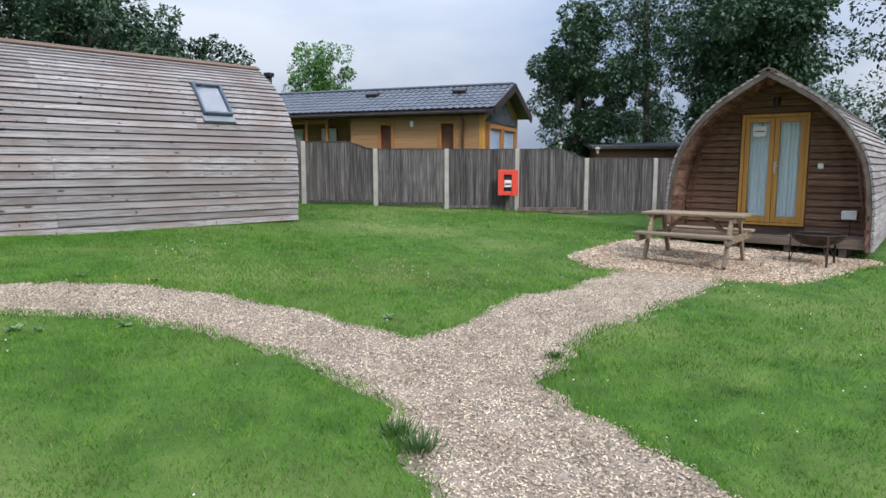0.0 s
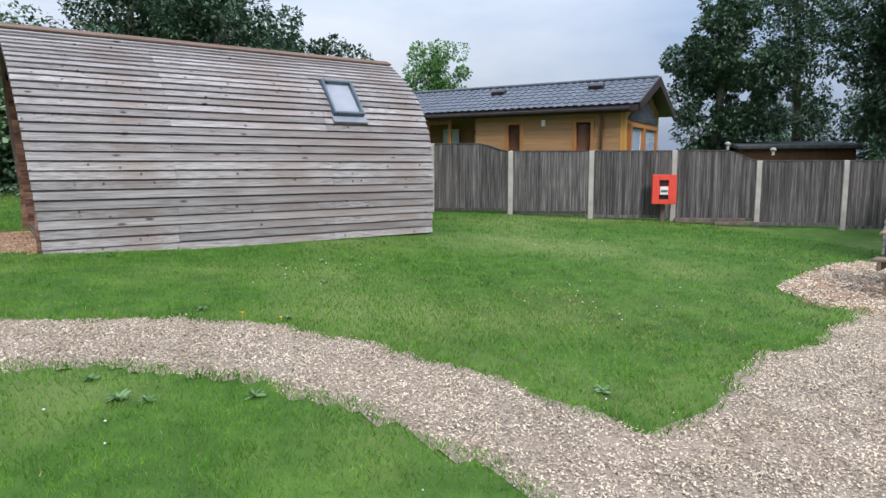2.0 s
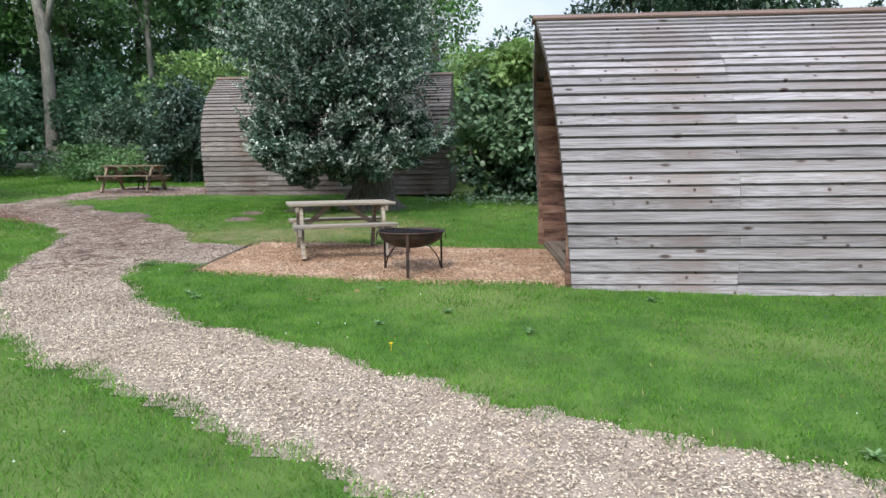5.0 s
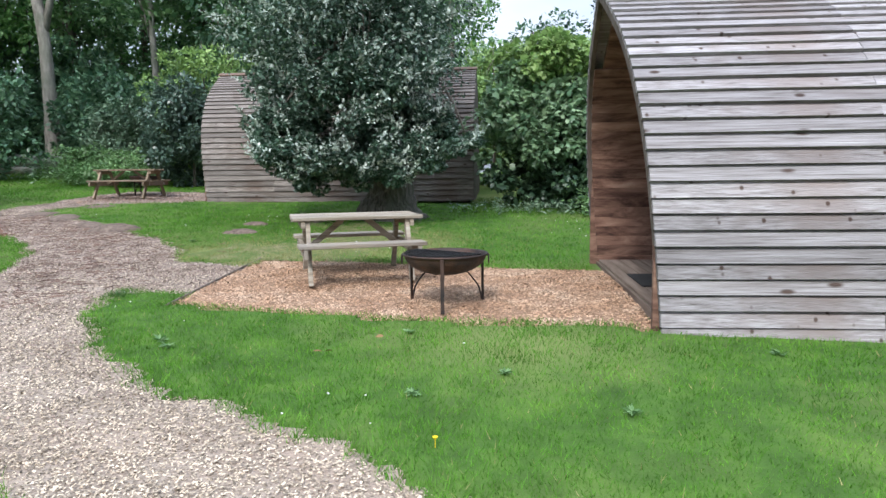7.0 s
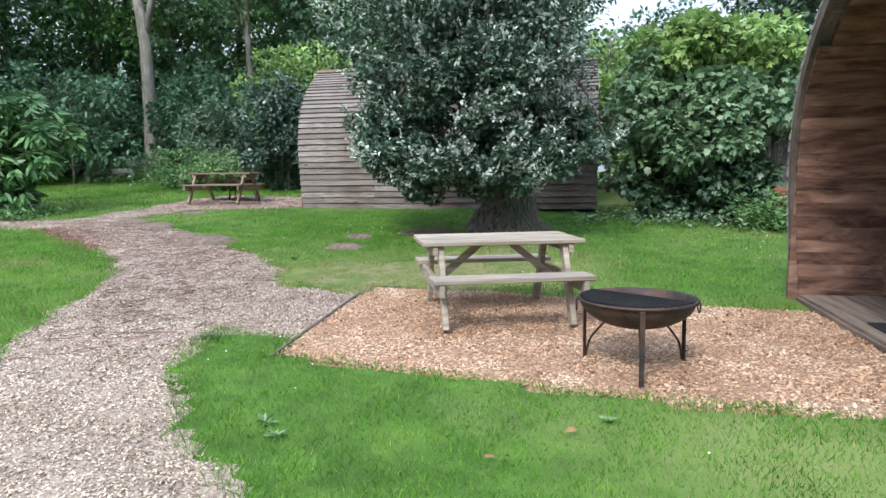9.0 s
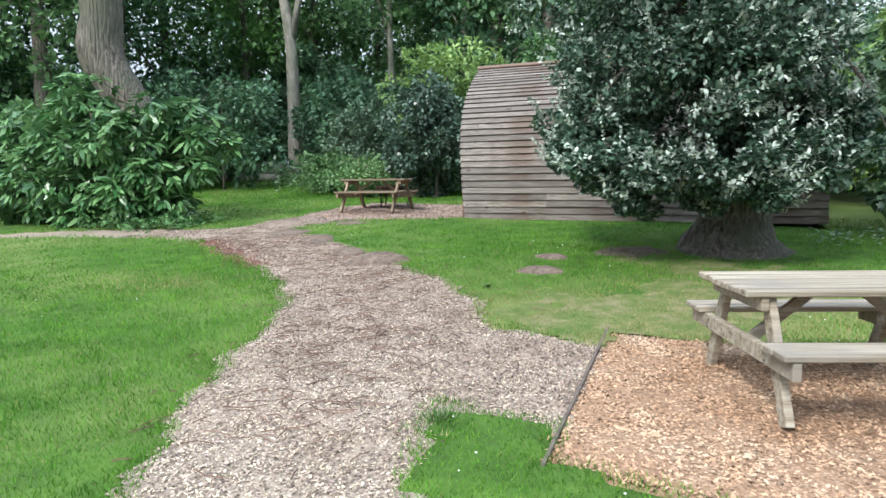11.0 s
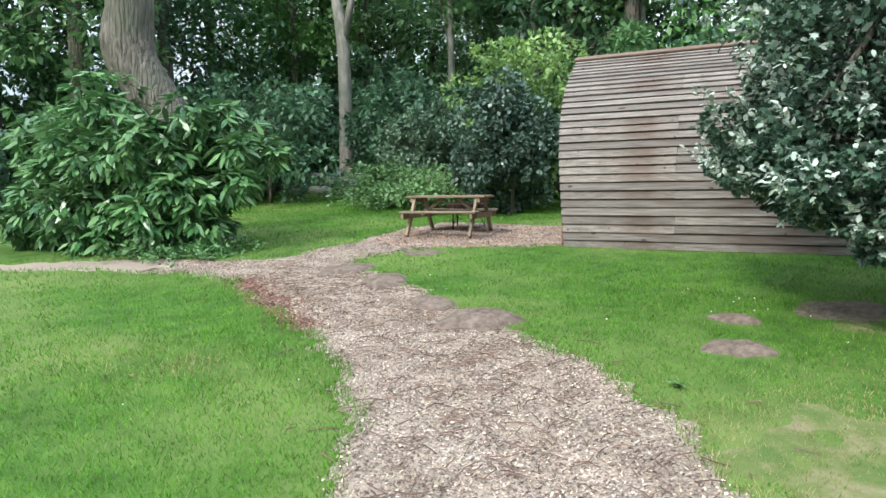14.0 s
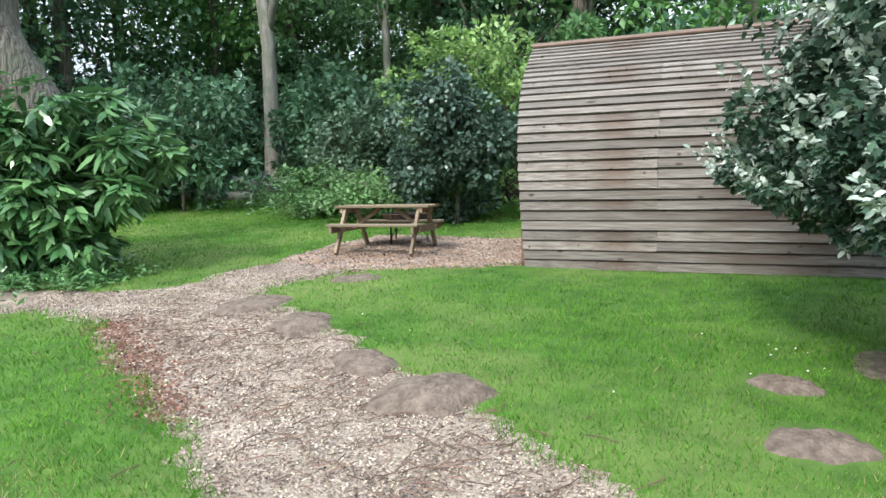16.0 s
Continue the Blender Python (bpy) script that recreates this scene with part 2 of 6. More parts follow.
M_CHIP = material("pale_chips", [(0.3, (0.31, 0.245, 0.170)), (0.5, (0.44, 0.36, 0.265)), (0.72, (0.55, 0.465, 0.35))], scale=(2.5, 2.5, 2.5), bump=0, island=0.72, rough=0.9)
M_PAD = material("pad_bed", [(0.25, (0.13, 0.072, 0.042)), (0.5, (0.29, 0.178, 0.11)), (0.75, (0.43, 0.30, 0.205))], scale=(32, 32, 32), bump=1.0, bump_scale=50, detail=4, rough=0.95)
M_PADCHIP = material("orange_chips", [(0.3, (0.25, 0.142, 0.080)), (0.5, (0.375, 0.240, 0.150)), (0.72, (0.49, 0.36, 0.25))], scale=(2.5, 2.5, 2.5), bump=0, island=0.62, rough=0.9)
M_BARKCHIP = material("bark_chips", [(0.3, (0.15, 0.104, 0.084)), (0.5, (0.265, 0.20, 0.163)), (0.72, (0.385, 0.312, 0.265))], scale=(2.5, 2.5, 2.5), bump=0, island=0.65, rough=0.9)
M_EARTH = material("bare_earth", [(0.3, (0.075, 0.055, 0.043)), (0.5, (0.15, 0.112, 0.088)), (0.7, (0.23, 0.175, 0.14))], scale=(14, 14, 14), bump=1.0, bump_scale=40, rough=0.95)
M_LITTER = material("red_brown_litter", [(0.3, (0.085, 0.036, 0.024)), (0.7, (0.21, 0.095, 0.062))], scale=(3, 3, 3), bump=0, island=0.5, rough=0.9)
M_TWIG = material("twigs", [(0.3, (0.07, 0.04, 0.03)), (0.7, (0.18, 0.11, 0.08))], bump=0, island=0.4)
L_SILVER = leaf_material("silver_green_leaf", (0.022, 0.055, 0.033), (0.078, 0.142, 0.088), (0.33, 0.39, 0.33), rough=0.6, translucent=0.15)
L_SYC = leaf_material("sycamore_leaf", (0.085, 0.17, 0.085), (0.25, 0.37, 0.20), rough=0.38)
# yellow-green leaf, its colour raised so the sycamore's top looks lit
L_SYCTOP = leaf_material("bright_yellow_green_leaf", (0.14, 0.25, 0.065), (0.32, 0.46, 0.15), rough=0.45, translucent=0.35)
L_LAUREL = leaf_material("long_leaf", (0.045, 0.135, 0.042), (0.17, 0.31, 0.12), rough=0.30, translucent=0.2)
L_WOOD = leaf_material("woodland_leaf", (0.055, 0.145, 0.055), (0.20, 0.34, 0.14), rough=0.42, translucent=0.35)
L_DARK = leaf_material("dark_leaf", (0.042, 0.108, 0.058), (0.14, 0.255, 0.135), rough=0.38, translucent=0.25)
L_SHRUB = leaf_material("shrub_leaf", (0.09, 0.17, 0.095), (0.28, 0.38, 0.25), rough=0.42)
L_DOG = leaf_material("grey_green_leaf", (0.036, 0.075, 0.050), (0.11, 0.170, 0.122), rough=0.33, translucent=0.15)
L_WEED = leaf_material("weed_leaf", (0.085, 0.185, 0.055), (0.20, 0.33, 0.13), rough=0.5)
L_ASH = leaf_material("ash_leaf", (0.05, 0.145, 0.04), (0.17, 0.34, 0.095), rough=0.5, translucent=0.35)
L_WHITE = leaf_material("silver_spray_leaf", (0.22, 0.28, 0.22), (0.55, 0.60, 0.53), rough=0.6, translucent=0.15)
M_SIDING_C = material("brown_grey_siding", [(0.25, (0.085, 0.068, 0.056)), (0.42, (0.16, 0.135, 0.118)), (0.60, (0.245, 0.215, 0.19)), (0.8, (0.33, 0.295, 0.265))],
                      scale=(9, 55, 55), vary=0.24, bump=0.6, bump_scale=110, second=(0.12, 0.085, 0.067), second_scale=2.2, shift=40, knots=(12, 1.2, 6))
M_RUSTBOX = material("red_brown_metal", [(0.3, (0.16, 0.055, 0.035)), (0.7, (0.24, 0.09, 0.06))], rough=0.6, bump=0.1)
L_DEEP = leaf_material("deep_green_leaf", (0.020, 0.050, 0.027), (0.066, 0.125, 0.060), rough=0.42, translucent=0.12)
M_WORN = material("worn_lawn", [(0.35, (0.07, 0.12, 0.025)), (0.5, (0.12, 0.145, 0.045)), (0.68, (0.21, 0.185, 0.10))], scale=(5, 5, 5), bump=0.6, bump_scale=60, rough=0.95)

M_GLASS = bpy.data.materials.new("window_glass")
M_GLASS.use_nodes = True
_b = M_GLASS.node_tree.nodes["Principled BSDF"]
_b.inputs["Base Color"].default_value = (0.93, 0.96, 0.97, 1)
_b.inputs["Roughness"].default_value, _b.inputs["Transmission Weight"].default_value, _b.inputs["IOR"].default_value = 0.02, 1.0, 1.2


# ---- building helpers ----
def mesh_of(name, verts, faces, mat=None, smooth=False):
    me = bpy.data.meshes.new(name)
    me.from_pydata([tuple(v) for v in verts], [], [tuple(f) for f in faces])
    if mat:
        me.materials.append(mat)
    if smooth:
        me.polygons.foreach_set("use_smooth", [True] * len(me.polygons))
    me.update()
    return me


def mesh_np(name, verts, faces, mat):
    """A mesh from arrays: verts (n, 3), faces (m, 3 or 4)."""
    me = bpy.data.meshes.new(name)
    k = faces.shape[1]
    me.vertices.add(len(verts))
    me.vertices.foreach_set("co", verts.astype(np.float32).ravel())
    me.loops.add(faces.size)
    me.loops.foreach_set("vertex_index", faces.astype(np.int32).ravel())
    me.polygons.add(len(faces))
    me.polygons.foreach_set("loop_start", np.arange(0, faces.size, k, dtype=np.int32))
    me.materials.append(mat)
    me.update(calc_edges=True)
    return me


def from_bm(name, bm, mat, smooth=False):
    me = bpy.data.meshes.new(name)
    bmesh.ops.recalc_face_normals(bm, faces=bm.faces)
    bm.to_mesh(me)
    bm.free()
    me.materials.append(mat)
    if smooth:
        me.polygons.foreach_set("use_smooth", [True] * len(me.polygons))
    return me


def put(name, me, parent=None, m=None, label=""):
    ob = new(name, me)
    if parent is not None:
        ob.parent = parent
    if m is not None:
        ob.matrix_basis = m
    if label:
        ob["label"] = label
    return ob


def part(name, bm, mat, parent, label="", m=None, smooth=False):
    return put(name, from_bm(name, bm, mat, smooth), parent, m, label)


def thing(name, m, label, category, group="", kind=""):
    ob = new(name)
    ob.matrix_basis = m
    ob.empty_display_size = 0.1
    return tagged(ob, label, category, group, kind)


def box(bm, x0, y0, z0, x1, y1, z1, bev=0.0, m=None):
    """A box with softened edges added to bm."""
    r = bmesh.ops.create_cube(bm, size=1)
    vs = r["verts"]
    for v in vs:
        v.co = Vector((x0 + (v.co.x + 0.5) * (x1 - x0), y0 + (v.co.y + 0.5) * (y1 - y0), z0 + (v.co.z + 0.5) * (z1 - z0)))
    if bev:
        es = list({e for v in vs for e in v.link_edges})
        r2 = bmesh.ops.bevel(bm, geom=es, offset=bev, segments=1, affect='EDGES')
        vs = list({v for f in r2["faces"] for v in f.verts} | {v for v in vs if v.is_valid})
    if m is not None:
        bmesh.ops.transform(bm, matrix=m, verts=vs)
    return bm


def boxed(x0, y0, z0, x1, y1, z1, bev=0.0, m=None):
    return box(bmesh.new(), x0, y0, z0, x1, y1, z1, bev, m)


def beam(a, b, w, h, bev=0.004):
    """A squared timber from a to b: w across, h in its upright plane."""
    a, b = Vector(a), Vector(b)
    d = b - a
    x = d.normalized()
    y = Vector((0, 0, 1)).cross(x)
    y = y.normalized() if y.length > 1e-4 else Vector((0, 1, 0))
    z = x.cross(y)
    m = Matrix((x, y, z)).transposed().to_4x4()
    m.translation = a
    return boxed(0, -w / 2, -h / 2, d.length, w / 2, h / 2, bev, m)


def tube_arrays(pts, radii, sides=8, wob=0.0, seed=0):
    """A tapering tube through pts, as vertex and face lists."""
    rng = np.random.default_rng(seed)
    P = np.array(pts, float)
    verts, faces = [], []
    for i in range(len(P)):
        t = P[min(i + 1, len(P) - 1)] - P[max(i - 1, 0)]
        t /= np.linalg.norm(t) + 1e-9
        a = np.cross(t, [0.13, 0.95, 0.27]); a /= np.linalg.norm(a)
        c = np.cross(t, a)
        for k in range(sides):
            th = 2 * math.pi * k / sides
            r = radii[i] * (1 + wob * (rng.random() - 0.5) * 2)
            verts.append(P[i] + r * (math.cos(th) * a + math.sin(th) * c))
    for i in range(len(P) - 1):
        for k in range(sides):
            a0, a1 = i * sides + k, i * sides + (k + 1) % sides
            faces.append((a0, a1, a1 + sides, a0 + sides))
    faces.append(tuple(range(sides))[::-1])
    faces.append(tuple((len(P) - 1) * sides + k for k in range(sides)))
    return verts, faces


def tube(name, pts, radii, mat, parent=None, sides=8, wob=0.0, seed=0, label="", m=None):
    v, f = tube_arrays(pts, radii, sides, wob, seed)
    return put(name, mesh_of(name, v, f, mat, True), parent, m, label)


def bezier(pts, n=24):
    """A smooth curve (Catmull-Rom) through a few control points."""
    P = np.array(pts, float)
    Q = np.vstack([2 * P[0] - P[1], P, 2 * P[-1] - P[-2]])
    out = []
    for i in range(len(P) - 1):
        p0, p1, p2, p3 = Q[i:i + 4]
        for s in np.linspace(0, 1, n, endpoint=False):
            out.append(0.5 * (2 * p1 + (p2 - p0) * s + (2 * p0 - 5 * p1 + 4 * p2 - p3) * s * s + (3 * p1 - p0 - 3 * p2 + p3) * s ** 3))
    out.append(P[-1])
    return np.array(out)


# ---- ground: a lawn that rises gently to the north, with a winding path ----
def ground_z(x, y):
    x, y = np.asarray(x, float), np.asarray(y, float)
    xs = 14 * np.tanh(x / 14)
    ys = np.where(y > 15, 15 + 12 * np.tanh((y - 15) / 12), np.where(y < -4, -4 + 6 * np.tanh((y + 4) / 6), y))
    z = -0.035 - 0.0142 * xs + 0.043 * ys + 0.00054 * ys * np.abs(ys)
    z = z - 0.11 * np.exp(-(((x - 0.2) / 3.4) ** 2 + ((y - 14.9) / 1.7) ** 2))
    z = z + 0.55 * np.exp(-(((x + 17.5) / 5.0) ** 2 + ((y - 31.0) / 3.2) ** 2))
    return z + 0.012 * np.sin(1.1 * x + 0.6 * y) + 0.010 * np.sin(0.7 * y - 1.6 * x + 1.0)


def gz(x, y):
    return float(ground_z(x, y))


# centre lines: x, y, width
MAIN = bezier([(1.9, -1.5, 1.25), (2.42, 1.5, 1.25), (2.95, 2.95, 1.15), (2.82, 4.3, 0.95), (2.45, 5.7, 1.0), (1.55, 6.95, 1.15), (0.1, 7.75, 1.1), (-1.5, 8.65, 1.2),
               (-3.15, 9.7, 1.15), (-4.5, 11.35, 1.3), (-4.9, 12.7, 1.75), (-5.4, 14.1, 1.7), (-6.4, 15.25, 1.55), (-7.6, 16.1, 1.55), (-9.0, 17.1, 1.55), (-10.2, 18.1, 1.5)], 8)
WEST = bezier([(-9.9, 17.9, 1.4), (-12.0, 17.55, 0.95), (-15.2, 16.55, 0.65), (-20.0, 15.4, 0.7), (-26, 14, 0.7)], 8)
NORTH = bezier([(-9.9, 17.6, 1.2), (-10.1, 19.2, 1.15), (-9.7, 20.6, 1.6)], 8)
SPUR = bezier([(-4.7, 13.0, 1.4), (-4.1, 13.0, 1.6), (-3.7, 13.0, 1.6)], 4)
EAST = bezier([(3.2, 3.3, 1.25), (4.5, 3.7, 1.1), (5.9, 3.95, 1.2), (7.3, 4.15, 1.15), (8.6, 4.5, 1.5)], 8)
PAD_A = [(-3.28, 11.78), (0.86, 11.28), (0.86, 13.95), (-3.34, 14.12)]
PAD_B = [(8.2, 6.0), (7.75, 5.3), (8.5, 3.75), (8.9, 3.05), (12.2, 2.85), (13.0, 3.9), (11.5, 6.6), (9.4, 6.35)]
PAD_C = [(-10.6, 20.4), (-9.1, 19.9), (-7.05, 20.9), (-7.05, 23.6), (-10.4, 23.4)]


def wobble(x, y):
    return 0.05 * np.sin(3.1 * x + 1.7 * y) + 0.04 * np.sin(5.3 * y - 4.1 * x + 2) + 0.022 * np.sin(13 * x + 9 * y) + 0.018 * np.sin(17 * y - 11 * x)


def line_dist(x, y, line):
    best = np.full(x.shape, 1e3)
    for a, b in zip(line[:-1], line[1:]):
        dx, dy = b[0] - a[0], b[1] - a[1]
        s = np.clip(((x - a[0]) * dx + (y - a[1]) * dy) / (dx * dx + dy * dy), 0, 1)
        best = np.minimum(best, np.hypot(x - a[0] - s * dx, y - a[1] - s * dy) - 0.5 * (a[2] + s * (b[2] - a[2])))
    return best


def poly_dist(x, y, poly):
    best, inside = np.full(x.shape, 1e3), np.zeros(x.shape, bool)
    for i in range(len(poly)):
        (ax, ay), (bx, by) = poly[i], poly[(i + 1) % len(poly)]
        dx, dy = bx - ax, by - ay
        s = np.clip(((x - ax) * dx + (y - ay) * dy) / (dx * dx + dy * dy), 0, 1)
        best = np.minimum(best, np.hypot(x - ax - s * dx, y - ay - s * dy))
        cross = (ay > y) != (by > y)
        inside ^= cross & (x < ax + (y - ay) * dx / (dy if dy else 1e-9))
    return np.where(inside, -best, best)


def path_dist(x, y):
    x, y = np.asarray(x, float), np.asarray(y, float)
    d = np.minimum(np.minimum(line_dist(x, y, MAIN), line_dist(x, y, WEST)), np.minimum(line_dist(x, y, NORTH), line_dist(x, y, EAST)))
    return np.minimum(d, line_dist(x, y, SPUR)) + wobble(x, y)


def pad_dist(x, y):
    x, y = np.asarray(x, float), np.asarray(y, float)
    a = poly_dist(x, y, PAD_A) + 0.3 * wobble(x, y)
    return np.minimum(a, np.minimum(poly_dist(x, y, PAD_B), poly_dist(x, y, PAD_C)) + wobble(x, y))


def bare_dist(x, y):
    return np.minimum(path_dist(x, y), pad_dist(x, y))


def sheet(name, xs, ys, mat, keep=None, dz=None):
    X, Y = np.meshgrid(xs, ys)
    Z = ground_z(X, Y) + (dz(X, Y) if dz else 0)
    V = np.stack([X.ravel(), Y.ravel(), Z.ravel()], 1)
    nx, ny = len(xs), len(ys)
    i, j = np.meshgrid(np.arange(nx - 1), np.arange(ny - 1))
    a = (j * nx + i).ravel()
    Fc = np.stack([a, a + 1, a + nx + 1, a + nx], 1)
    if keep is not None:
        cx, cy = V[Fc, 0].mean(1), V[Fc, 1].mean(1)
        Fc = Fc[keep(cx, cy)]
        used = np.unique(Fc)
        remap = np.full(len(V), -1)
        remap[used] = np.arange(len(used))
        V, Fc = V[used], remap[Fc]
    ob = put(name, mesh_np(name, V, Fc, mat))
    ob.data.polygons.foreach_set("use_smooth", [True] * len(ob.data.polygons))
    return ob


def lawn_relief(x, y):
    d = bare_dist(x, y)
    return np.where(d < 0.02, -0.045, 0.0) + 0.006 * np.sin(7 * x + 3 * y) * np.sin(6 * y - 2 * x)


_far = np.array([40, 60, 100, 200, 500, 1500])
GX = np.concatenate([-_far[::-1], np.arange(-30, -16, 0.8), np.arange(-16, 15, 0.14), np.arange(15, 32, 0.8), _far])
GY = np.concatenate([-_far[::-1], np.arange(-30, -2, 0.8), np.arange(-2, 24, 0.14), np.arange(24, 40, 0.8), _far + 10])
tagged(sheet("ground", GX, GY, M_GROUND, dz=lawn_relief), "green lawn soil rising gently towards the woods", "ground", kind="structure")
PX, PY = np.arange(-26.5, 9, 0.07), np.arange(-2, 21.4, 0.07)
tagged(sheet("path", PX, PY, M_PATH, keep=lambda x, y: (path_dist(x, y) < 0.1), dz=lambda x, y: -0.014 + 0.008 * np.sin(9 * x + 2 * y) * np.sin(8 * y - 3 * x)),
       "winding path of pale stone and bark chips", "path", kind="structure")
for _nm, _poly, _lab in (("gravel_pad", PAD_A, "orange wood chip pad before the pod"), ("gravel_pad", PAD_B, "orange wood chip pad under table and grill"), ("gravel_pad", PAD_C, "orange wood chip pad beside the far pod")):
    _a = np.array(_poly)
    tagged(sheet(_nm, np.arange(_a[:, 0].min() - .2, _a[:, 0].max() + .3, 0.07), np.arange(_a[:, 1].min() - .3, _a[:, 1].max() + .3, 0.07), M_PAD,
                 keep=lambda x, y, p=_poly: poly_dist(x, y, p) < 0.22,
                 dz=lambda x, y, p=_poly: -0.004 + 0.004 * np.sin(8 * x) * np.sin(9 * y) - np.clip(poly_dist(x, y, p) + 0.02, 0, 0.2) * 0.35), _lab, "gravel pad", kind="structure")


def worn(x, y):
    """How worn the lawn is beside the path and under the tree."""
    g = np.exp(-((x + 3.3) / 1.2) ** 2 - ((y - 14.5) / 0.85) ** 2) + 0.75 * np.exp(-((x + 2.2) / 1.3) ** 2 - ((y - 15.6) / 0.7) ** 2) + 0.7 * np.exp(-((x + 2.6) / 1.6) ** 2 - ((y - 17.0) / 0.8) ** 2)
    return g + 0.16 * np.sin(4.3 * x + 2.1 * y) * np.sin(3.7 * y - 1.9 * x) + 0.10 * np.sin(11 * x + 3 * y) * np.sin(9 * y - 4 * x)


tagged(sheet("worn_patch", np.arange(-5.5, 0, 0.06), np.arange(13, 18.5, 0.06), M_WORN, keep=lambda x, y: (worn(x, y) > 0.35) & (bare_dist(x, y) > 0.0), dz=lambda x, y: np.clip((worn(x, y) - 0.55) * 0.12, -0.03, 0.008) + 0.006 * np.sin(7 * x + 3 * y) * np.sin(6 * y - 2 * x)),
       "worn straw-coloured patch of dry lawn under the tree", "ground", kind="structure")


# ---- camping pods ----
PROFILE = bezier([(1.70, 0.0), (1.685, 0.75), (1.57, 1.5), (1.29, 2.07), (0.92, 2.48), (0.47, 2.80), (0.0, 3.08)], 30)
_seg = np.hypot(*np.diff(PROFILE, axis=0).T)
_arc = np.concatenate([[0], np.cumsum(_seg)])
ARC = float(_arc[-1])


def profile_at(s):
    """Half-width, height and the slope angle at arc length s up the side."""
    w, h = np.interp(s, _arc, PROFILE[:, 0]), np.interp(s, _arc, PROFILE[:, 1])
    w2, h2 = np.interp(min(s + 0.02, ARC), _arc, PROFILE[:, 0]), np.interp(min(s + 0.02, ARC), _arc, PROFILE[:, 1])
    w1, h1 = np.interp(max(s - 0.02, 0), _arc, PROFILE[:, 0]), np.interp(max(s - 0.02, 0), _arc, PROFILE[:, 1])
    return float(w), float(h), math.atan2(h2 - h1, w1 - w2)


def lap_board(mat, uneven):
    """One weatherboard, 1 m long along x, with a thick lower edge; its ends and edge are slightly uneven."""
    rng = random.Random(uneven)
    t0, t1, e = 0.048, 0.030, 0.142
    n = 5
    v, f = [], []
    for i in range(n):
        x = i / (n - 1)
        d = rng.uniform(-0.0035, 0.0035)
        v += [(x, 0, d), (x, t0, d), (x, t1, 0.101 + d), (x, 0.002, 0.103 + d), (x, 0, e)]
    for i in range(n - 1):
        for k in range(5):
            a, b = i * 5 + k, i * 5 + (k + 1) % 5
            f.append((a, b, b + 5, a + 5))
    f += [(4, 3, 2, 1, 0), tuple((n - 1) * 5 + k for k in range(5))]
    return mesh_of("plank", v, f, mat)


BOARDS = [lap_board(M_SIDING, i) for i in range(6)]
LINING_BOARD = from_bm("lining_board", boxed(0, -0.03, 0.002, 1, -0.008, 0.128, 0.003), M_INNER)
FRONT_BOARDS = [lap_board(M_FRONT, 20 + i) for i in range(4)]


def arch_plate(x0, x1, scale0, scale1, mat, n=40):
    """A curved band following the arch between two scalings of its profile."""
    bm = bmesh.new()
    rows = []
    S = np.linspace(0, ARC, n)
    pts = [profile_at(s)[:2] for s in S]
    pts = [(-w, h) for w, h in pts] + [(w, h) for w, h in pts[::-1][1:]]
    for (w, h) in pts:
        rows.append([bm.verts.new((x, w * k, h * k if k == 1 else h * (1 - (1 - k) * 0.75))) for x, k in ((x0, scale0), (x1, scale0), (x1, scale1), (x0, scale1))])
    for a, b in zip(rows[:-1], rows[1:]):
        for k in range(4):
            bm.faces.new((a[k], a[(k + 1) % 4], b[(k + 1) % 4], b[k]))
    bm.faces.new(rows[0])
    bm.faces.new(rows[-1][::-1])
    return bm


def wall_plate(x, thick, mat_scale, hole=None, h_low=0.0, n=30):
    """A solid arch-shaped wall across the pod at x, with an opening for the door (half-width, z0, z1) left out."""
    bm = bmesh.new()
    k = mat_scale
    zs = sorted(set([h_low] + [float(z) for z in np.linspace(h_low, 3.0, n)] + ([hole[1], hole[2]] if hole else [])))
    hs, ws = PROFILE[:, 1], PROFILE[:, 0]
    for z0, z1 in zip(zs[:-1], zs[1:]):
        w0, w1 = k * float(np.interp(z0, hs, ws)), k * float(np.interp(z1, hs, ws))
        spans = [(-w0, w0, -w1, w1)]
        if hole and z0 >= hole[1] - 1e-6 and z1 <= hole[2] + 1e-6:
            spans = [(-w0, -hole[0], -w1, -hole[0]), (hole[0], w0, hole[0], w1)]
        for a0, b0, a1, b1 in spans:
            vs = [bm.verts.new(p) for p in ((x, a0, z0), (x, b0, z0), (x, b1, z1), (x, a1, z1), (x + thick, a0, z0), (x + thick, b0, z0), (x + thick, b1, z1), (x + thick, a1, z1))]
            for q in ((0, 3, 2, 1), (4, 5, 6, 7), (0, 1, 5, 4), (1, 2, 6, 5), (2, 3, 7, 6), (3, 0, 4, 7)):
                bm.faces.new([vs[i] for i in q])
    bmesh.ops.remove_doubles(bm, verts=bm.verts, dist=0.0005)
    return bm


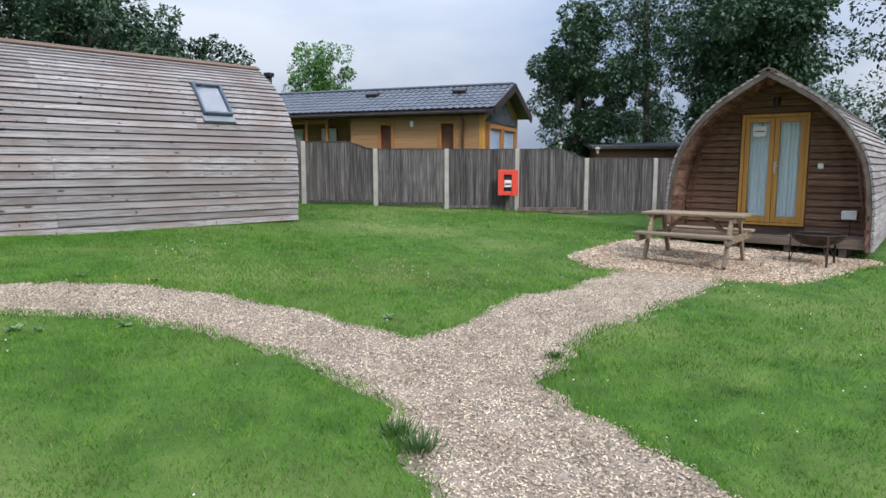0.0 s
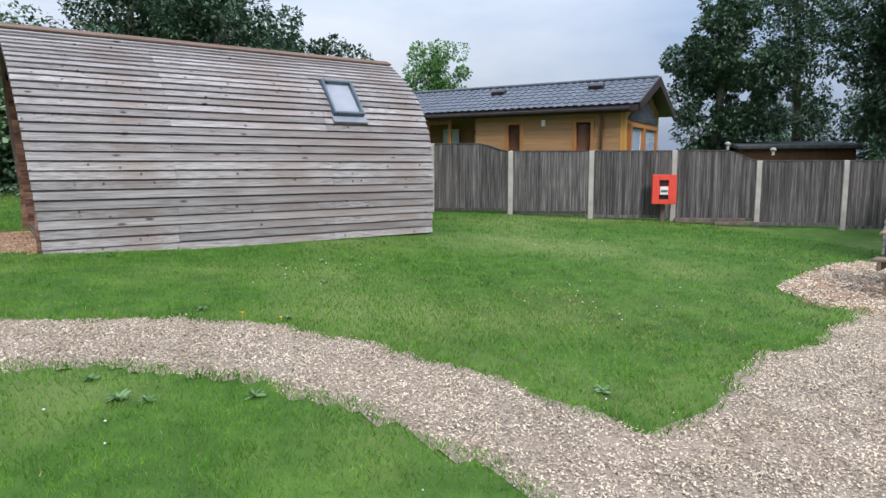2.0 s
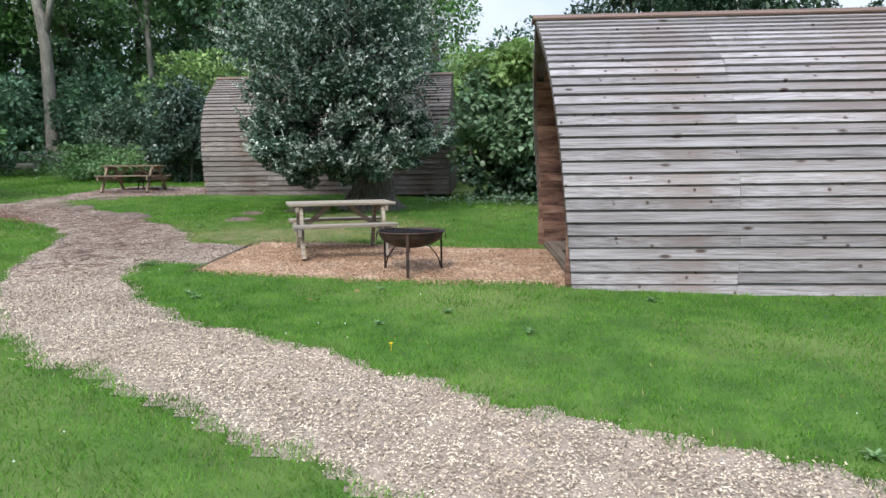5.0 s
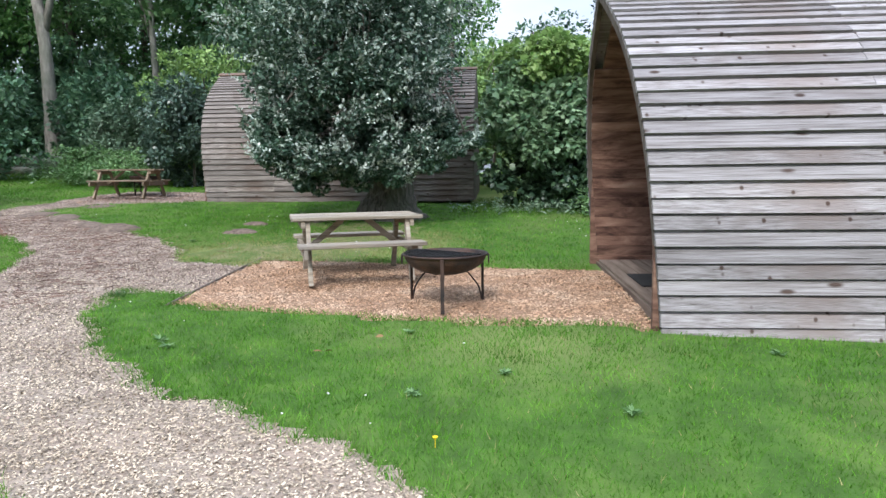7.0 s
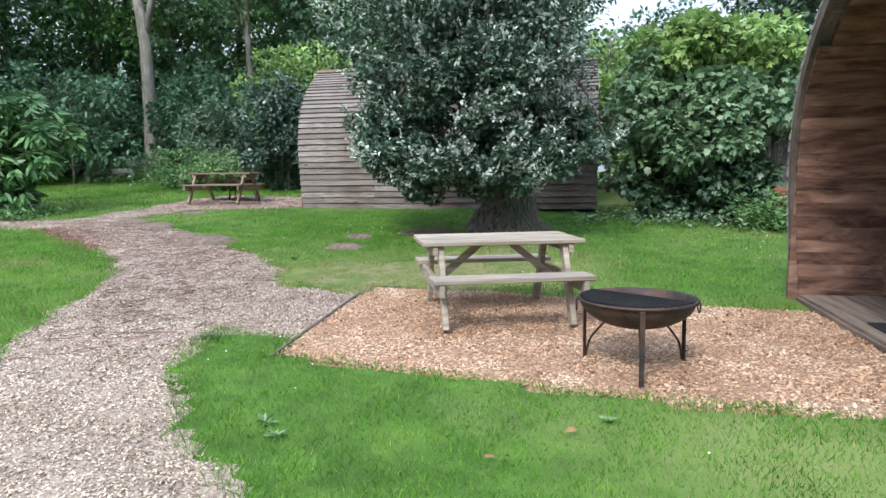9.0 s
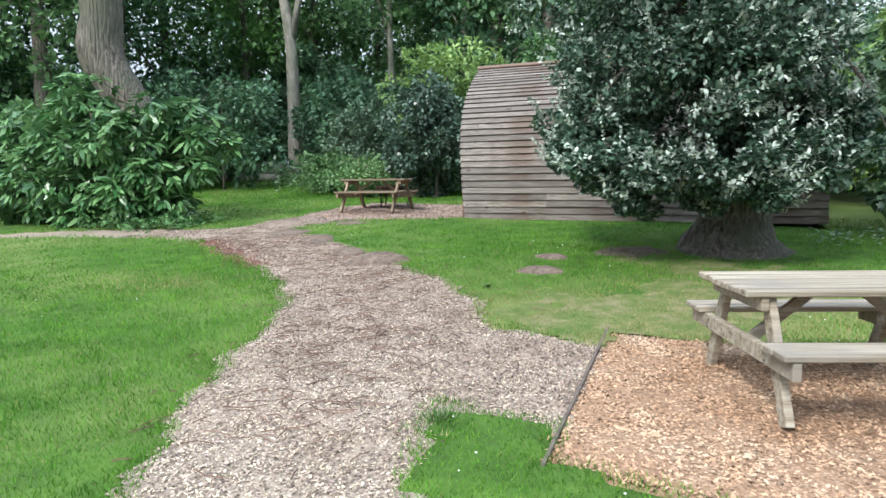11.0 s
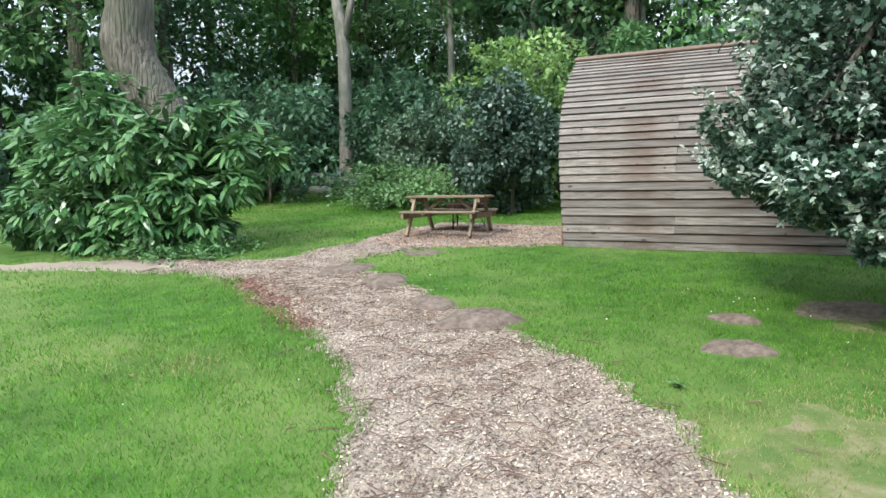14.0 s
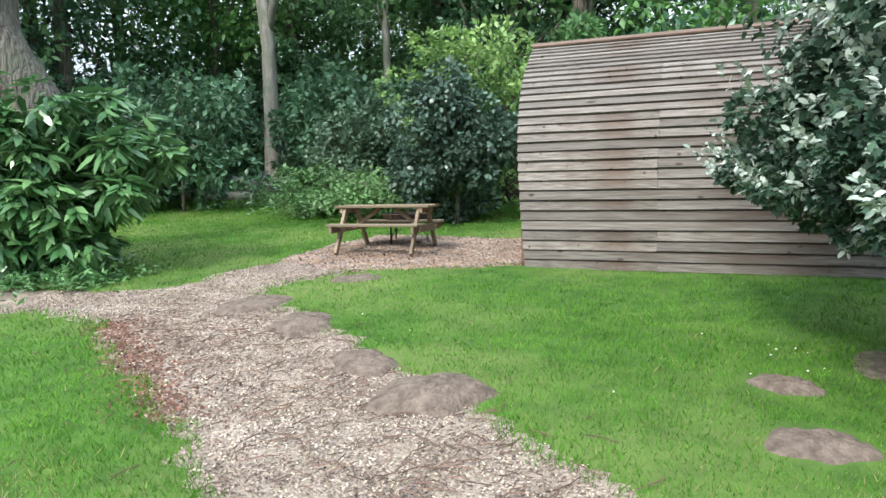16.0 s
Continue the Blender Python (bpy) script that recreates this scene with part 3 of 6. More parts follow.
def camping_pod(m, length, label, lean=0.25, joints=(1.6, 3.9), skylight=None, boards=None, seed=1, recess=0.75, detail=True, back=0.0):
    pod = thing("camping_pod", m, label, "camping pod", group="timber camping pods")
    rng = random.Random(seed)
    rows = 31
    step = ARC / rows
    # inner lining: a closed shell just under the boards
    part("lining", arch_plate(0.02 - lean * 0.3, length - 0.02, 0.985, 0.955, M_INNER), M_INNER, pod, "dark stained timber lining of the porch")
    for side in (-1, 1):
        for r in range(rows):
            w, h, ang = profile_at(r * step)
            x0 = -lean * h / 3.08
            cuts = [x0]
            kind = rng.random()
            if kind < 0.45:
                cuts += [j + rng.uniform(-0.004, 0.004) for j in joints]
            elif kind < 0.75:
                cuts += [joints[rng.randrange(len(joints))] + rng.uniform(-0.01, 0.01)]
            cuts.append(length + back * h / 3.08 + rng.uniform(-0.012, 0.012))
            if side > 0 and skylight is None and not detail:
                cuts = [x0, length]
            for a, b in zip(cuts[:-1], cuts[1:]):
                spans = [(a, b)]
                if skylight and side == skylight[4] and skylight[2] < h + 0.09 and h + 0.03 < skylight[3]:
                    sl, sr = skylight[0], skylight[1]
                    spans = [(p, q) for p, q in ((a, min(b, sl)), (max(a, sr), b)) if q - p > 0.05]
                for p, q in spans:
                    tilt = math.degrees(ang) - 90
                    mm = pose(p + 0.0015, side * w, h, 0, 0, 0)
                    rot = Matrix.Rotation(math.radians(-tilt) * side, 4, 'X')
                    fl = Matrix.Diagonal((q - p - 0.003, side, 1.0, 1))
                    put("plank", (boards or BOARDS)[rng.randrange(6)], pod, mm @ rot @ fl @ pose(0, rng.uniform(-0.002, 0.002), rng.uniform(-0.004, 0.004)))
    for side in (-1, 1):
        for r in range(22):
            w, h, ang = profile_at(r * ARC / 30)
            mm = pose(-lean * h / 3.08 + 0.05, side * (w * 0.952 + 0.012), h * 0.965 + 0.0)
            rot = Matrix.Rotation((math.radians(90) - ang) * side, 4, 'X')
            put("lining_board", LINING_BOARD, pod, mm @ rot @ Matrix.Diagonal((recess + lean * h / 3.08 + 0.02, side, 1, 1)))
    for s in (-1, 1):
        part("ridge_board", boxed(-lean - 0.03, -0.085, -0.012, length + back + 0.02, 0.085, 0.014, 0.004, pose(0, s * 0.07, 3.095, s * -24)), M_RIDGE, pod, "brown ridge board")
    # front edge of the hood: laminated arch boards, leaning with the hood
    fr = arch_plate(-0.0, 0.045, 0.996, 0.958, M_EDGE)
    for v in fr.verts:
        v.co.x -= lean * v.co.z / 3.08 - 0.005
    part("arch_trim", fr, M_EDGE, pod, "grey weathered arch board at the open end")
    part("back_wall", wall_plate(length - 0.06, 0.05, 0.955), M_EDGE, pod)
    door_w, d0, d1 = 0.58, 0.31, 2.40
    part("front_wall", wall_plate(recess + 0.05, 0.06, 0.955, (door_w, d0, d1), 0.1), M_FRONT, pod)
    # front weatherboards
    z, k = 0.22, 0
    while z < 2.9:
        ww = 0.945 * float(np.interp(z + 0.13, PROFILE[:, 1], PROFILE[:, 0])) - 0.01
        spans = [(-ww, -door_w - 0.02), (door_w + 0.02, ww)] if d0 - 0.1 < z < d1 else [(-ww, ww)]
        for a, b in spans:
            if b - a > 0.08:
                put("plank", FRONT_BOARDS[k % 4], pod, Matrix.Translation((recess + 0.05, b, z)) @ pose(0, 0, 0, 0, 0, -90) @ Matrix.Diagonal((b - a, -1, 0.95, 1)))
            k += 1
        z += 0.122
    for s in (-1, 1):
        w0, w1 = 0.93 * 1.70, 0.93 * 1.45
        part("inner_post", beam((recess + 0.03, s * (w0 - 0.02), 0.2), (recess + 0.03, s * (w1 - 0.03), 1.8), 0.05, 0.045), M_FRONT, pod)
    # deck
    for i in range(6):
        x = 0.05 + i * 0.125
        part("deck_board", boxed(x, -1.6, 0.16, x + 0.118, 1.6, 0.19, 0.004), M_DECK, pod)
    part("deck_fascia", boxed(0.02, -1.62, 0.03, 0.05, 1.62, 0.165, 0.004), M_DECK, pod)
    for y in (-1.3, -0.45, 0.45, 1.3):
        part("bearer", boxed(0.08, y - 0.06, -0.12, length - 0.1, y + 0.06, 0.06, 0.006), M_EDGE, pod)
    part("floor", boxed(0.8, -1.6, 0.10, length - 0.06, 1.6, 0.16), M_DECK, pod)
    # doors
    xd = recess + 0.02
    frm = bmesh.new()
    for a in ((-door_w, -door_w + 0.06, d0, d1), (door_w - 0.06, door_w, d0, d1), (-door_w + 0.061, door_w - 0.061, d1 - 0.06, d1), (-door_w + 0.061, door_w - 0.061, d0, d0 + 0.05)):
        box(frm, xd - 0.02, a[0], a[2], xd + 0.08, a[1], a[3], 0.005)
    part("door_frame", frm, M_OAK, pod, "golden oak door frame")
    for s in (-1, 1):
        lf = bmesh.new()
        y0, y1 = (-0.517, -0.004) if s < 0 else (0.004, 0.517)
        for a in ((y0, y0 + 0.085, d0 + 0.055, d1 - 0.065), (y1 - 0.085, y1, d0 + 0.055, d1 - 0.065), (y0 + 0.086, y1 - 0.086, d1 - 0.155, d1 - 0.065), (y0 + 0.086, y1 - 0.086, d0 + 0.055, d0 + 0.17)):
            box(lf, xd, a[0], a[2], xd + 0.05, a[1], a[3], 0.006)
        leaf = part("door_leaf", lf, M_OAK, pod, "golden oak glazed door leaf, closed")
        gl = part("pane", boxed(xd + 0.02, y0 + 0.08, d0 + 0.165, xd + 0.028, y1 - 0.08, d1 - 0.15), M_GLASS, leaf, "clear glass pane")
        gl.visible_shadow = False
        cv, cf = [], []
        nn = 60
        for i in range(nn + 1):
            y = y0 + 0.07 + (y1 - y0 - 0.14) * i / nn
            x = xd + 0.10 + 0.010 * math.sin(i * 0.55 + s) + 0.004 * math.sin(i * 1.7)
            cv += [(x, y, d0 + 0.12), (x - 0.004, y, d1 - 0.1)]
        for i in range(nn):
            cf.append((2 * i, 2 * i + 2, 2 * i + 3, 2 * i + 1))
        put("curtain", mesh_of("curtain", cv, cf, M_CURTAIN, True), leaf, None, "pale sheer curtain behind the glass")
    hd = bmesh.new()
    box(hd, xd - 0.012, -0.045, 1.29, xd - 0.002, -0.012, 1.51, 0.003)
    box(hd, xd - 0.05, -0.035, 1.425, xd - 0.012, -0.02, 1.44, 0.003)
    box(hd, xd - 0.06, -0.15, 1.422, xd - 0.045, -0.02, 1.442, 0.004)
    part("door_handle", hd, M_STEEL, pod, "steel lever door handle")
    if detail:
        part("notice", boxed(xd + 0.012, 0.15, 1.98, xd + 0.016, 0.38, 2.17), M_WHITE, pod, "white paper notice on the glass")
        part("notice_text", boxed(xd + 0.009, 0.175, 2.07, xd + 0.0115, 0.355, 2.09), M_BLACK, pod)
        lamp = bmesh.new()
        bmesh.ops.create_cone(lamp, cap_ends=True, segments=14, radius1=0.055, radius2=0.055, depth=0.15, matrix=pose(xd - 0.09, -0.02, 2.62))
        box(lamp, xd - 0.05, -0.06, 2.56, xd + 0.03, 0.02, 2.68, 0.006)
        part("porch_lamp", lamp, M_DARKTRIM, pod, "small dark bulkhead lamp under the gable", smooth=False)
        part("meter_box", boxed(xd - 0.09, -1.42, 0.48, xd + 0.02, -1.18, 0.64, 0.012), M_WHITE, pod, "white plastic socket box")
        part("cable", boxed(xd - 0.02, -1.33, 0.2, xd + 0.0, -1.31, 0.46), M_BLACK, pod)
        part("switch", boxed(xd - 0.045, -0.84, 1.38, xd + 0.02, -0.75, 1.48, 0.006), M_WHITE, pod, "white light switch")
    part("door_mat", boxed(0.15, -0.4, 0.192, 0.62, 0.35, 0.206, 0.004), M_RUBBER, pod, "black rubber door mat on the deck")
    if skylight:
        sl, sr, h0, h1, side = skylight
        s0, s1 = float(np.interp(h0, PROFILE[:, 1], _arc)), float(np.interp(h1, PROFILE[:, 1], _arc))
        w0, _, _ = profile_at(s0)
        w1, _, _ = profile_at(s1)
        ln = math.hypot(w0 - w1, h1 - h0)
        ang = math.degrees(math.atan2(h1 - h0, w0 - w1))
        mm = pose(sl, side * (w0 + 0.055), h0 + 0.0) @ Matrix.Rotation(math.radians(ang if side < 0 else 180 - ang), 4, 'X')
        f = bmesh.new()
        W = sr - sl
        t = 0.048
        dz = (-0.02, 0.10) if side < 0 else (-0.10, 0.02)
        for a in ((0, t, 0, ln), (W - t, W, 0, ln), (t, W - t, 0, t), (t, W - t, ln - t, ln)):
            box(f, a[0], a[2], dz[0], a[1], a[3], dz[1], 0.012)
        sk = put("skylight", from_bm("skylight", f, M_SKYFRAME), pod, mm, "grey-blue framed roof window set in the boards")
        put("pane", from_bm("pane", boxed(t, t, 0.045, W - t, ln - t, 0.053), M_GLASS), sk, None, "roof window glass").visible_shadow = False
        put("blind", from_bm("blind", boxed(t, t, 0.015, W - t, ln - t, 0.02), M_BLIND), sk, None, "white blind under the glass")
        put("flashing", from_bm("flashing", boxed(-0.03, -0.13, -0.02, W + 0.03, -0.003, 0.025, 0.006), M_LEAD), sk, None, "grey lead flashing")
    return pod


M_SKYFRAME = material("roof_window_frame", [(0.3, (0.075, 0.10, 0.13)), (0.7, (0.12, 0.15, 0.19))], rough=0.4, bump=0.03)
M_BLIND = material("white_blind", [(0.3, (0.17, 0.18, 0.22)), (0.7, (0.23, 0.24, 0.28))], rough=0.6, bump=0.02)
M_LEAD = material("lead_flashing", [(0.3, (0.16, 0.18, 0.22)), (0.7, (0.24, 0.26, 0.30))], rough=0.5, bump=0.15)

camping_pod(pose(0.85, 12.85, 0.455, 0, 0, 0.8) @ Matrix.Diagonal((1, 1, 0.98, 1)), 5.72, "weathered grey timber arched pod with an open porch on the lawn", skylight=(4.06, 4.60, 1.94, 2.52, -1), seed=3, back=0.14)
camping_pod(pose(11.96, 4.67, 0.11, 0, 0, 10) @ Matrix.Scale(0.97, 4), 6.0, "brown timber arched pod with closed golden oak double doors", seed=5, lean=0.15)
camping_pod(pose(-7.05, 22.4, 1.13, 0, 0, 0), 6.1, "grey-brown timber arched pod behind the silver-leaved tree", seed=8, detail=False, boards=[lap_board(M_SIDING_C, 40 + i) for i in range(6)])


# ---- picnic tables ----
def picnic_table(m, mat, label, length, h, foot, bench, top):
    """length of the tabletop, its height and half-width; half-spread of the feet; half-spread of the benches' outer edges."""
    t = thing("picnic_table", m, label, "picnic table", group="picnic tables")
    L, B = length, length / 2 - 0.04
    bh = 0.63 * h
    rng = random.Random(int(length * 1000))
    w = 2 * top / 6
    for i in range(6):
        y = -top + i * w
        e = rng.uniform(-0.006, 0.006)
        part("tabletop_plank", boxed(-L / 2 + e, y + 0.003, h - 0.036, L / 2 + e, y + w - 0.003, h + rng.uniform(-0.002, 0.002), 0.006), mat, t)
    for s in (-1, 1):
        for j in range(2):
            y = s * (bench - 0.066 - j * 0.136)
            e = rng.uniform(-0.008, 0.008)
            part("bench_plank", boxed(-B + e, y - 0.064, bh - 0.036, B + e, y + 0.064, bh, 0.006), mat, t)
        x = s * (L / 2 - 0.16)
        for q in (-1, 1):
            part("leg", beam((x, q * foot, 0.0), (x, q * (top - 0.10), h - 0.037), 0.045, 0.09), mat, t)
            for z in (bh - 0.07, bh - 0.11):
                bolt = bmesh.new()
                yb = q * (foot + (top - 0.10 - foot) * z / h)
                bmesh.ops.create_cone(bolt, cap_ends=True, segments=8, radius1=0.010, radius2=0.008, depth=0.012, matrix=pose(x + s * 0.0765, yb, z, 0, 90, 0))
                part("bolt", bolt, M_STEEL, t)
        part("bench_bearer", boxed(x + s * 0.048 - 0.022, -bench + 0.01, bh - 0.135, x + s * 0.048 + 0.022, bench - 0.01, bh - 0.038, 0.005), mat, t)
        part("top_bearer", boxed(x + s * 0.048 - 0.022, -top + 0.02, h - 0.115, x + s * 0.048 + 0.022, top - 0.02, h - 0.038, 0.005), mat, t)
        part("brace", beam((x - s * 0.03, 0, bh - 0.09), (s * 0.13, 0, h - 0.05), 0.04, 0.06), mat, t)
    return t


def table_at(x, y, rz, mat, label, length, h, foot, bench, top):
    return picnic_table(pose(x, y, gz(x, y) - 0.012, 0, 0, rz), mat, label, length, h, foot, bench, top)


table_at(-1.93, 13.22, 20, M_TABLE, "weathered pale timber picnic table on wood chips", 1.36, 0.685, 0.55, 0.74, 0.375)
table_at(9.60, 4.70, -79, M_TABLE_OLD, "weathered brown timber picnic table before the pod", 1.46, 0.73, 0.60, 0.78, 0.33)
table_at(-9.43, 21.63, 5.5, M_TABLE_OLD, "old brown timber picnic table beside the far pod", 1.48, 0.70, 0.64, 0.72, 0.30)


# ---- fire pit ----
def fire_pit(m, label, grate=True):
    f = thing("fire_pit", m, label, "fire pit", group="fire pits")
    R, H, D = 0.37, 0.475, 0.19
    v, fc = [], []
    n, k = 40, 9
    prof = []
    for i in range(k):
        a = math.pi / 2 * i / (k - 1)
        prof.append((R * math.sin(a) if i else 0.02, H - D * math.cos(a)))
    prof += [(R + 0.006, H + 0.004), (R - 0.004, H + 0.004)]
    for i in range(k - 1, -1, -1):
        a = math.pi / 2 * i / (k - 1)
        prof.append(((R - 0.01) * math.sin(a) if i else 0.02, H - (D - 0.01) * math.cos(a)))
    for (r, z) in prof:
        for j in range(n):
            th = 2 * math.pi * j / n
            v.append((r * math.cos(th), r * math.sin(th), z))
    for i in range(len(prof) - 1):
        for j in range(n):
            fc.append((i * n + j, i * n + (j + 1) % n, (i + 1) * n + (j + 1) % n, (i + 1) * n + j))
    fc.append(tuple(range(n))[::-1])
    fc.append(tuple((len(prof) - 1) * n + j for j in range(n)))
    put("bowl", mesh_of("bowl", v, fc, M_IRON, True), f, None, "dark rusty iron bowl")
    for a in (-92, 28, 148):
        c, s = math.cos(radians(a)), math.sin(radians(a))
        leg = part("leg", boxed(-0.006, -0.016, 0, 0.006, 0.016, H - 0.01, 0.002, pose(c * (R + 0.012), s * (R + 0.012), 0, 0, 0, a)), M_IRON, f)
        pts = [(c * r, s * r, z) for r, z in ((R, 0.03), (R * 0.93, 0.14), (R * 0.78, 0.22), (R * 0.55, H - D + 0.03))]
        tube("strut", [tuple(p) for p in bezier(pts, 5)], [0.008] * 16, M_IRON, leg, 6)
    rim = [(math.cos(t) * (R + 0.008), math.sin(t) * (R + 0.008), H) for t in np.linspace(0, 2 * math.pi, 41)]
    tube("rim", rim, [0.010] * 41, M_IRON, f, 6)
    for s in (-1, 1):
        ring = [(s * (R + 0.02), math.cos(t) * 0.04, H - 0.045 + math.sin(t) * 0.04) for t in np.linspace(0, 2 * math.pi, 15)]
        tube("ring_handle", ring, [0.006] * 15, M_IRON, f, 5)
    if grate:
        g = bmesh.new()
        for y in np.arange(-R + 0.03, R - 0.01, 0.022):
            xe = -math.sqrt(max(R * R - y * y, 0)) + 0.004
            x1 = 0.03
            if x1 - xe > 0.02:
                box(g, xe, y - 0.003, H + 0.008, x1, y + 0.003, H + 0.014)
        for x in np.arange(-R + 0.03, 0.03, 0.022):
            yw = math.sqrt(R * R - x * x) - 0.01
            box(g, x - 0.003, -yw, H + 0.014, x + 0.003, yw, H + 0.019)
        box(g, 0.024, -R * 0.98, H + 0.006, 0.036, R * 0.98, H + 0.021)
        part("grate", g, M_GRILL, f, "black half-round cooking grate", pose(0, 0, 0, 0, 0, 55))
    return f


def pit_at(x, y, rz, label):
    return fire_pit(pose(x, y, gz(x, y) - 0.01, 0, 0, rz), label)


pit_at(-0.83, 12.0, 3, "black iron bowl fire pit with a half grate")
pit_at(11.15, 3.48, -50, "black iron fire pit beside the pod steps")
pit_at(-9.55, 22.55, -10, "black iron fire pit behind the picnic table")


# ---- fence ----
def fence():
    fn = thing("fence", pose(0, 0, 0), "grey weathered close-board garden fence with concrete posts", "fence")
    d = Vector((0.766, -0.643, 0))
    p0 = Vector((9.9, 13.1, 0)) - d * 1.75 * 7
    ang = math.degrees(math.atan2(d.y, d.x))
    board = from_bm("board", boxed(0, -0.011, 0, 0.098, 0.006, 1, 0.002), M_FENCE)
    post = from_bm("post", boxed(-0.055, -0.05, -0.3, 0.055, 0.05, 1.0, 0.008), M_CONCRETE)
    rng = random.Random(4)
    for i in range(0, 16):
        a = p0 + d * 1.75 * i
        g0 = gz(a.x, a.y)
        top = 1.89 if i < 10 else 1.67
        if i <= 6:
            top = 2.06
        if i < 6:
            top = g0 + 1.5
        ph = top - g0
        put("post", post, fn, pose(a.x, a.y, g0, 0, 0, ang) @ Matrix.Diagonal((1, 1, ph + 0.02, 1)))
        tl = 2.06 if i <= 6 else (1.89 if i < 10 else 1.67)
        tr = tl if i not in (6, 9) else (1.89 if i == 6 else 1.68)
        if i < 6:
            tl = tr = g0 + 1.5
        m0 = pose(a.x, a.y, 0, 0, 0, ang)
        bottom = g0 + 0.03
        pn = part("panel", boxed(0.06, -0.03, bottom, 1.69, -0.012, bottom + 0.06, 0.003), M_FENCE, fn, "close-board fence panel", m0)
        for rail in (0.3, 1.15):
            part("rail", boxed(0.06, 0.008, bottom + rail, 1.69, 0.045, bottom + rail + 0.06, 0.003), M_FENCE, pn)
        cap = 19
        for j in range(cap):
            x = 0.058 + j * 0.0856
            s = (x / 1.69)
            k = 0 if s < 0.62 else (s - 0.62) / 0.38
            k = k * k * (3 - 2 * k)
            t = tl + (tr - tl) * k
            put("board", board, pn, pose(x, (j % 2) * 0.004 - 0.002, bottom + 0.06, rng.uniform(-.3, .3), 0, 0) @ Matrix.Diagonal((1, 1, t - bottom - 0.06, 1)))
        tr2 = bmesh.new()
        x_, t_ = [0.06, 0.62 * 1.69, 0.75 * 1.69, 0.9 * 1.69, 1.69], []
        for x in x_:
            k = max(0, (x / 1.69 - 0.62) / 0.38)
            t_.append(tl + (tr - tl) * k * k * (3 - 2 * k))
        for xa, xb, ta, tb in zip(x_[:-1], x_[1:], t_[:-1], t_[1:]):
            bb = beam((xa, -0.002, ta + 0.012), (xb, -0.002, tb + 0.012), 0.045, 0.022, 0.002)
            me = bpy.data.meshes.new("tmp")
            bb.to_mesh(me)
            bb.free()
            tr2.from_mesh(me)
            bpy.data.meshes.remove(me)
        part("capping", tr2, M_FENCE, pn)
    return fn


fence()


# ---- red box on a stake by the fence ----
def red_box():
    x, y = 12.25, 10.85
    r = thing("alarm_box", pose(x, y, gz(x, y), 0, 0, -45), "red plastic fire point box on a wooden stake", "alarm box")
    part("stake", boxed(-0.045, -0.03, -0.2, 0.045, 0.03, 0.5, 0.006), M_EDGE, r, "wooden stake")
    f = bmesh.new()
    z0, z1, w = 0.40, 1.02, 0.245
    box(f, -w, -0.13, z0, w, -0.04, z1, 0.02)
    part("back", f, M_RED, r)
    fr = bmesh.new()
    for a in ((-w, -w + 0.14, z0, z1), (w - 0.16, w, z0, z1), (-w + 0.14, w - 0.16, z0, z0 + 0.10), (-w + 0.14, w - 0.16, z1 - 0.12, z1), (-w + 0.14, w - 0.16, z0 + 0.2, z0 + 0.38)):
        box(fr, a[0], -0.19, a[2], a[1], -0.13, a[3], 0.008)
    part("front_frame", fr, M_RED, r, "red moulded front with two windows")
    part("dark_window", boxed(-w + 0.13, -0.142, z0 + 0.09, w - 0.15, -0.131, z1 - 0.11), M_BLACK, r, "dark recessed opening")
    part("label_plate", boxed(-0.085, -0.195, z0 + 0.205, 0.075, -0.1905, z0 + 0.37), M_WHITE, r, "white and blue instruction plate")
    part("label_bar", boxed(-0.075, -0.198, z0 + 0.25, 0.065, -0.1955, z0 + 0.30), M_SKYFRAME, r)


red_box()


# ---- small things along the fence ----
def on_fence(k):
    return Vector((9.9, 13.1, 0)) + Vector((0.766, -0.643, 0)) * k


def fence_lamp(k, z):
    p = on_fence(k)
    f = thing("solar_lamp", pose(p.x, p.y, z), "small pale solar lamp fixed on the fence top", "lamp", group="solar lamps on the fence")
    bm = bmesh.new()
    bmesh.ops.create_cone(bm, cap_ends=True, segments=10, radius1=0.03, radius2=0.03, depth=0.10, matrix=pose(0, 0, 0.05))
    part("stem", bm, M_CONCRETE, f)
    bm = bmesh.new()
    bmesh.ops.create_uvsphere(bm, u_segments=12, v_segments=8, radius=0.062, matrix=pose(0, 0, 0.12) @ Matrix.Diagonal((1, 1, 0.7, 1)))
    part("globe", bm, M_CONCRETE, f, "pale plastic globe", smooth=True)


fence_lamp(4.59, 1.92)
fence_lamp(5.52, 1.80)
for _k, _w in ((3.52, 0.0), (4.34, 0.03)):
    _p = on_fence(_k) + Vector((-0.643, -0.766, 0)) * (0.12 + _w)
    _t = thing("timber_length", pose(_p.x, _p.y, gz(_p.x, _p.y), 0, 0, -40), "grey timber length lying at the foot of the fence", "timber", group="timber lengths by the fence")
    part("timber", boxed(0, -0.05, 0.0, 1.45 - 8 * _w, 0.03, 0.10 - _w, 0.006), M_EDGE, _t)


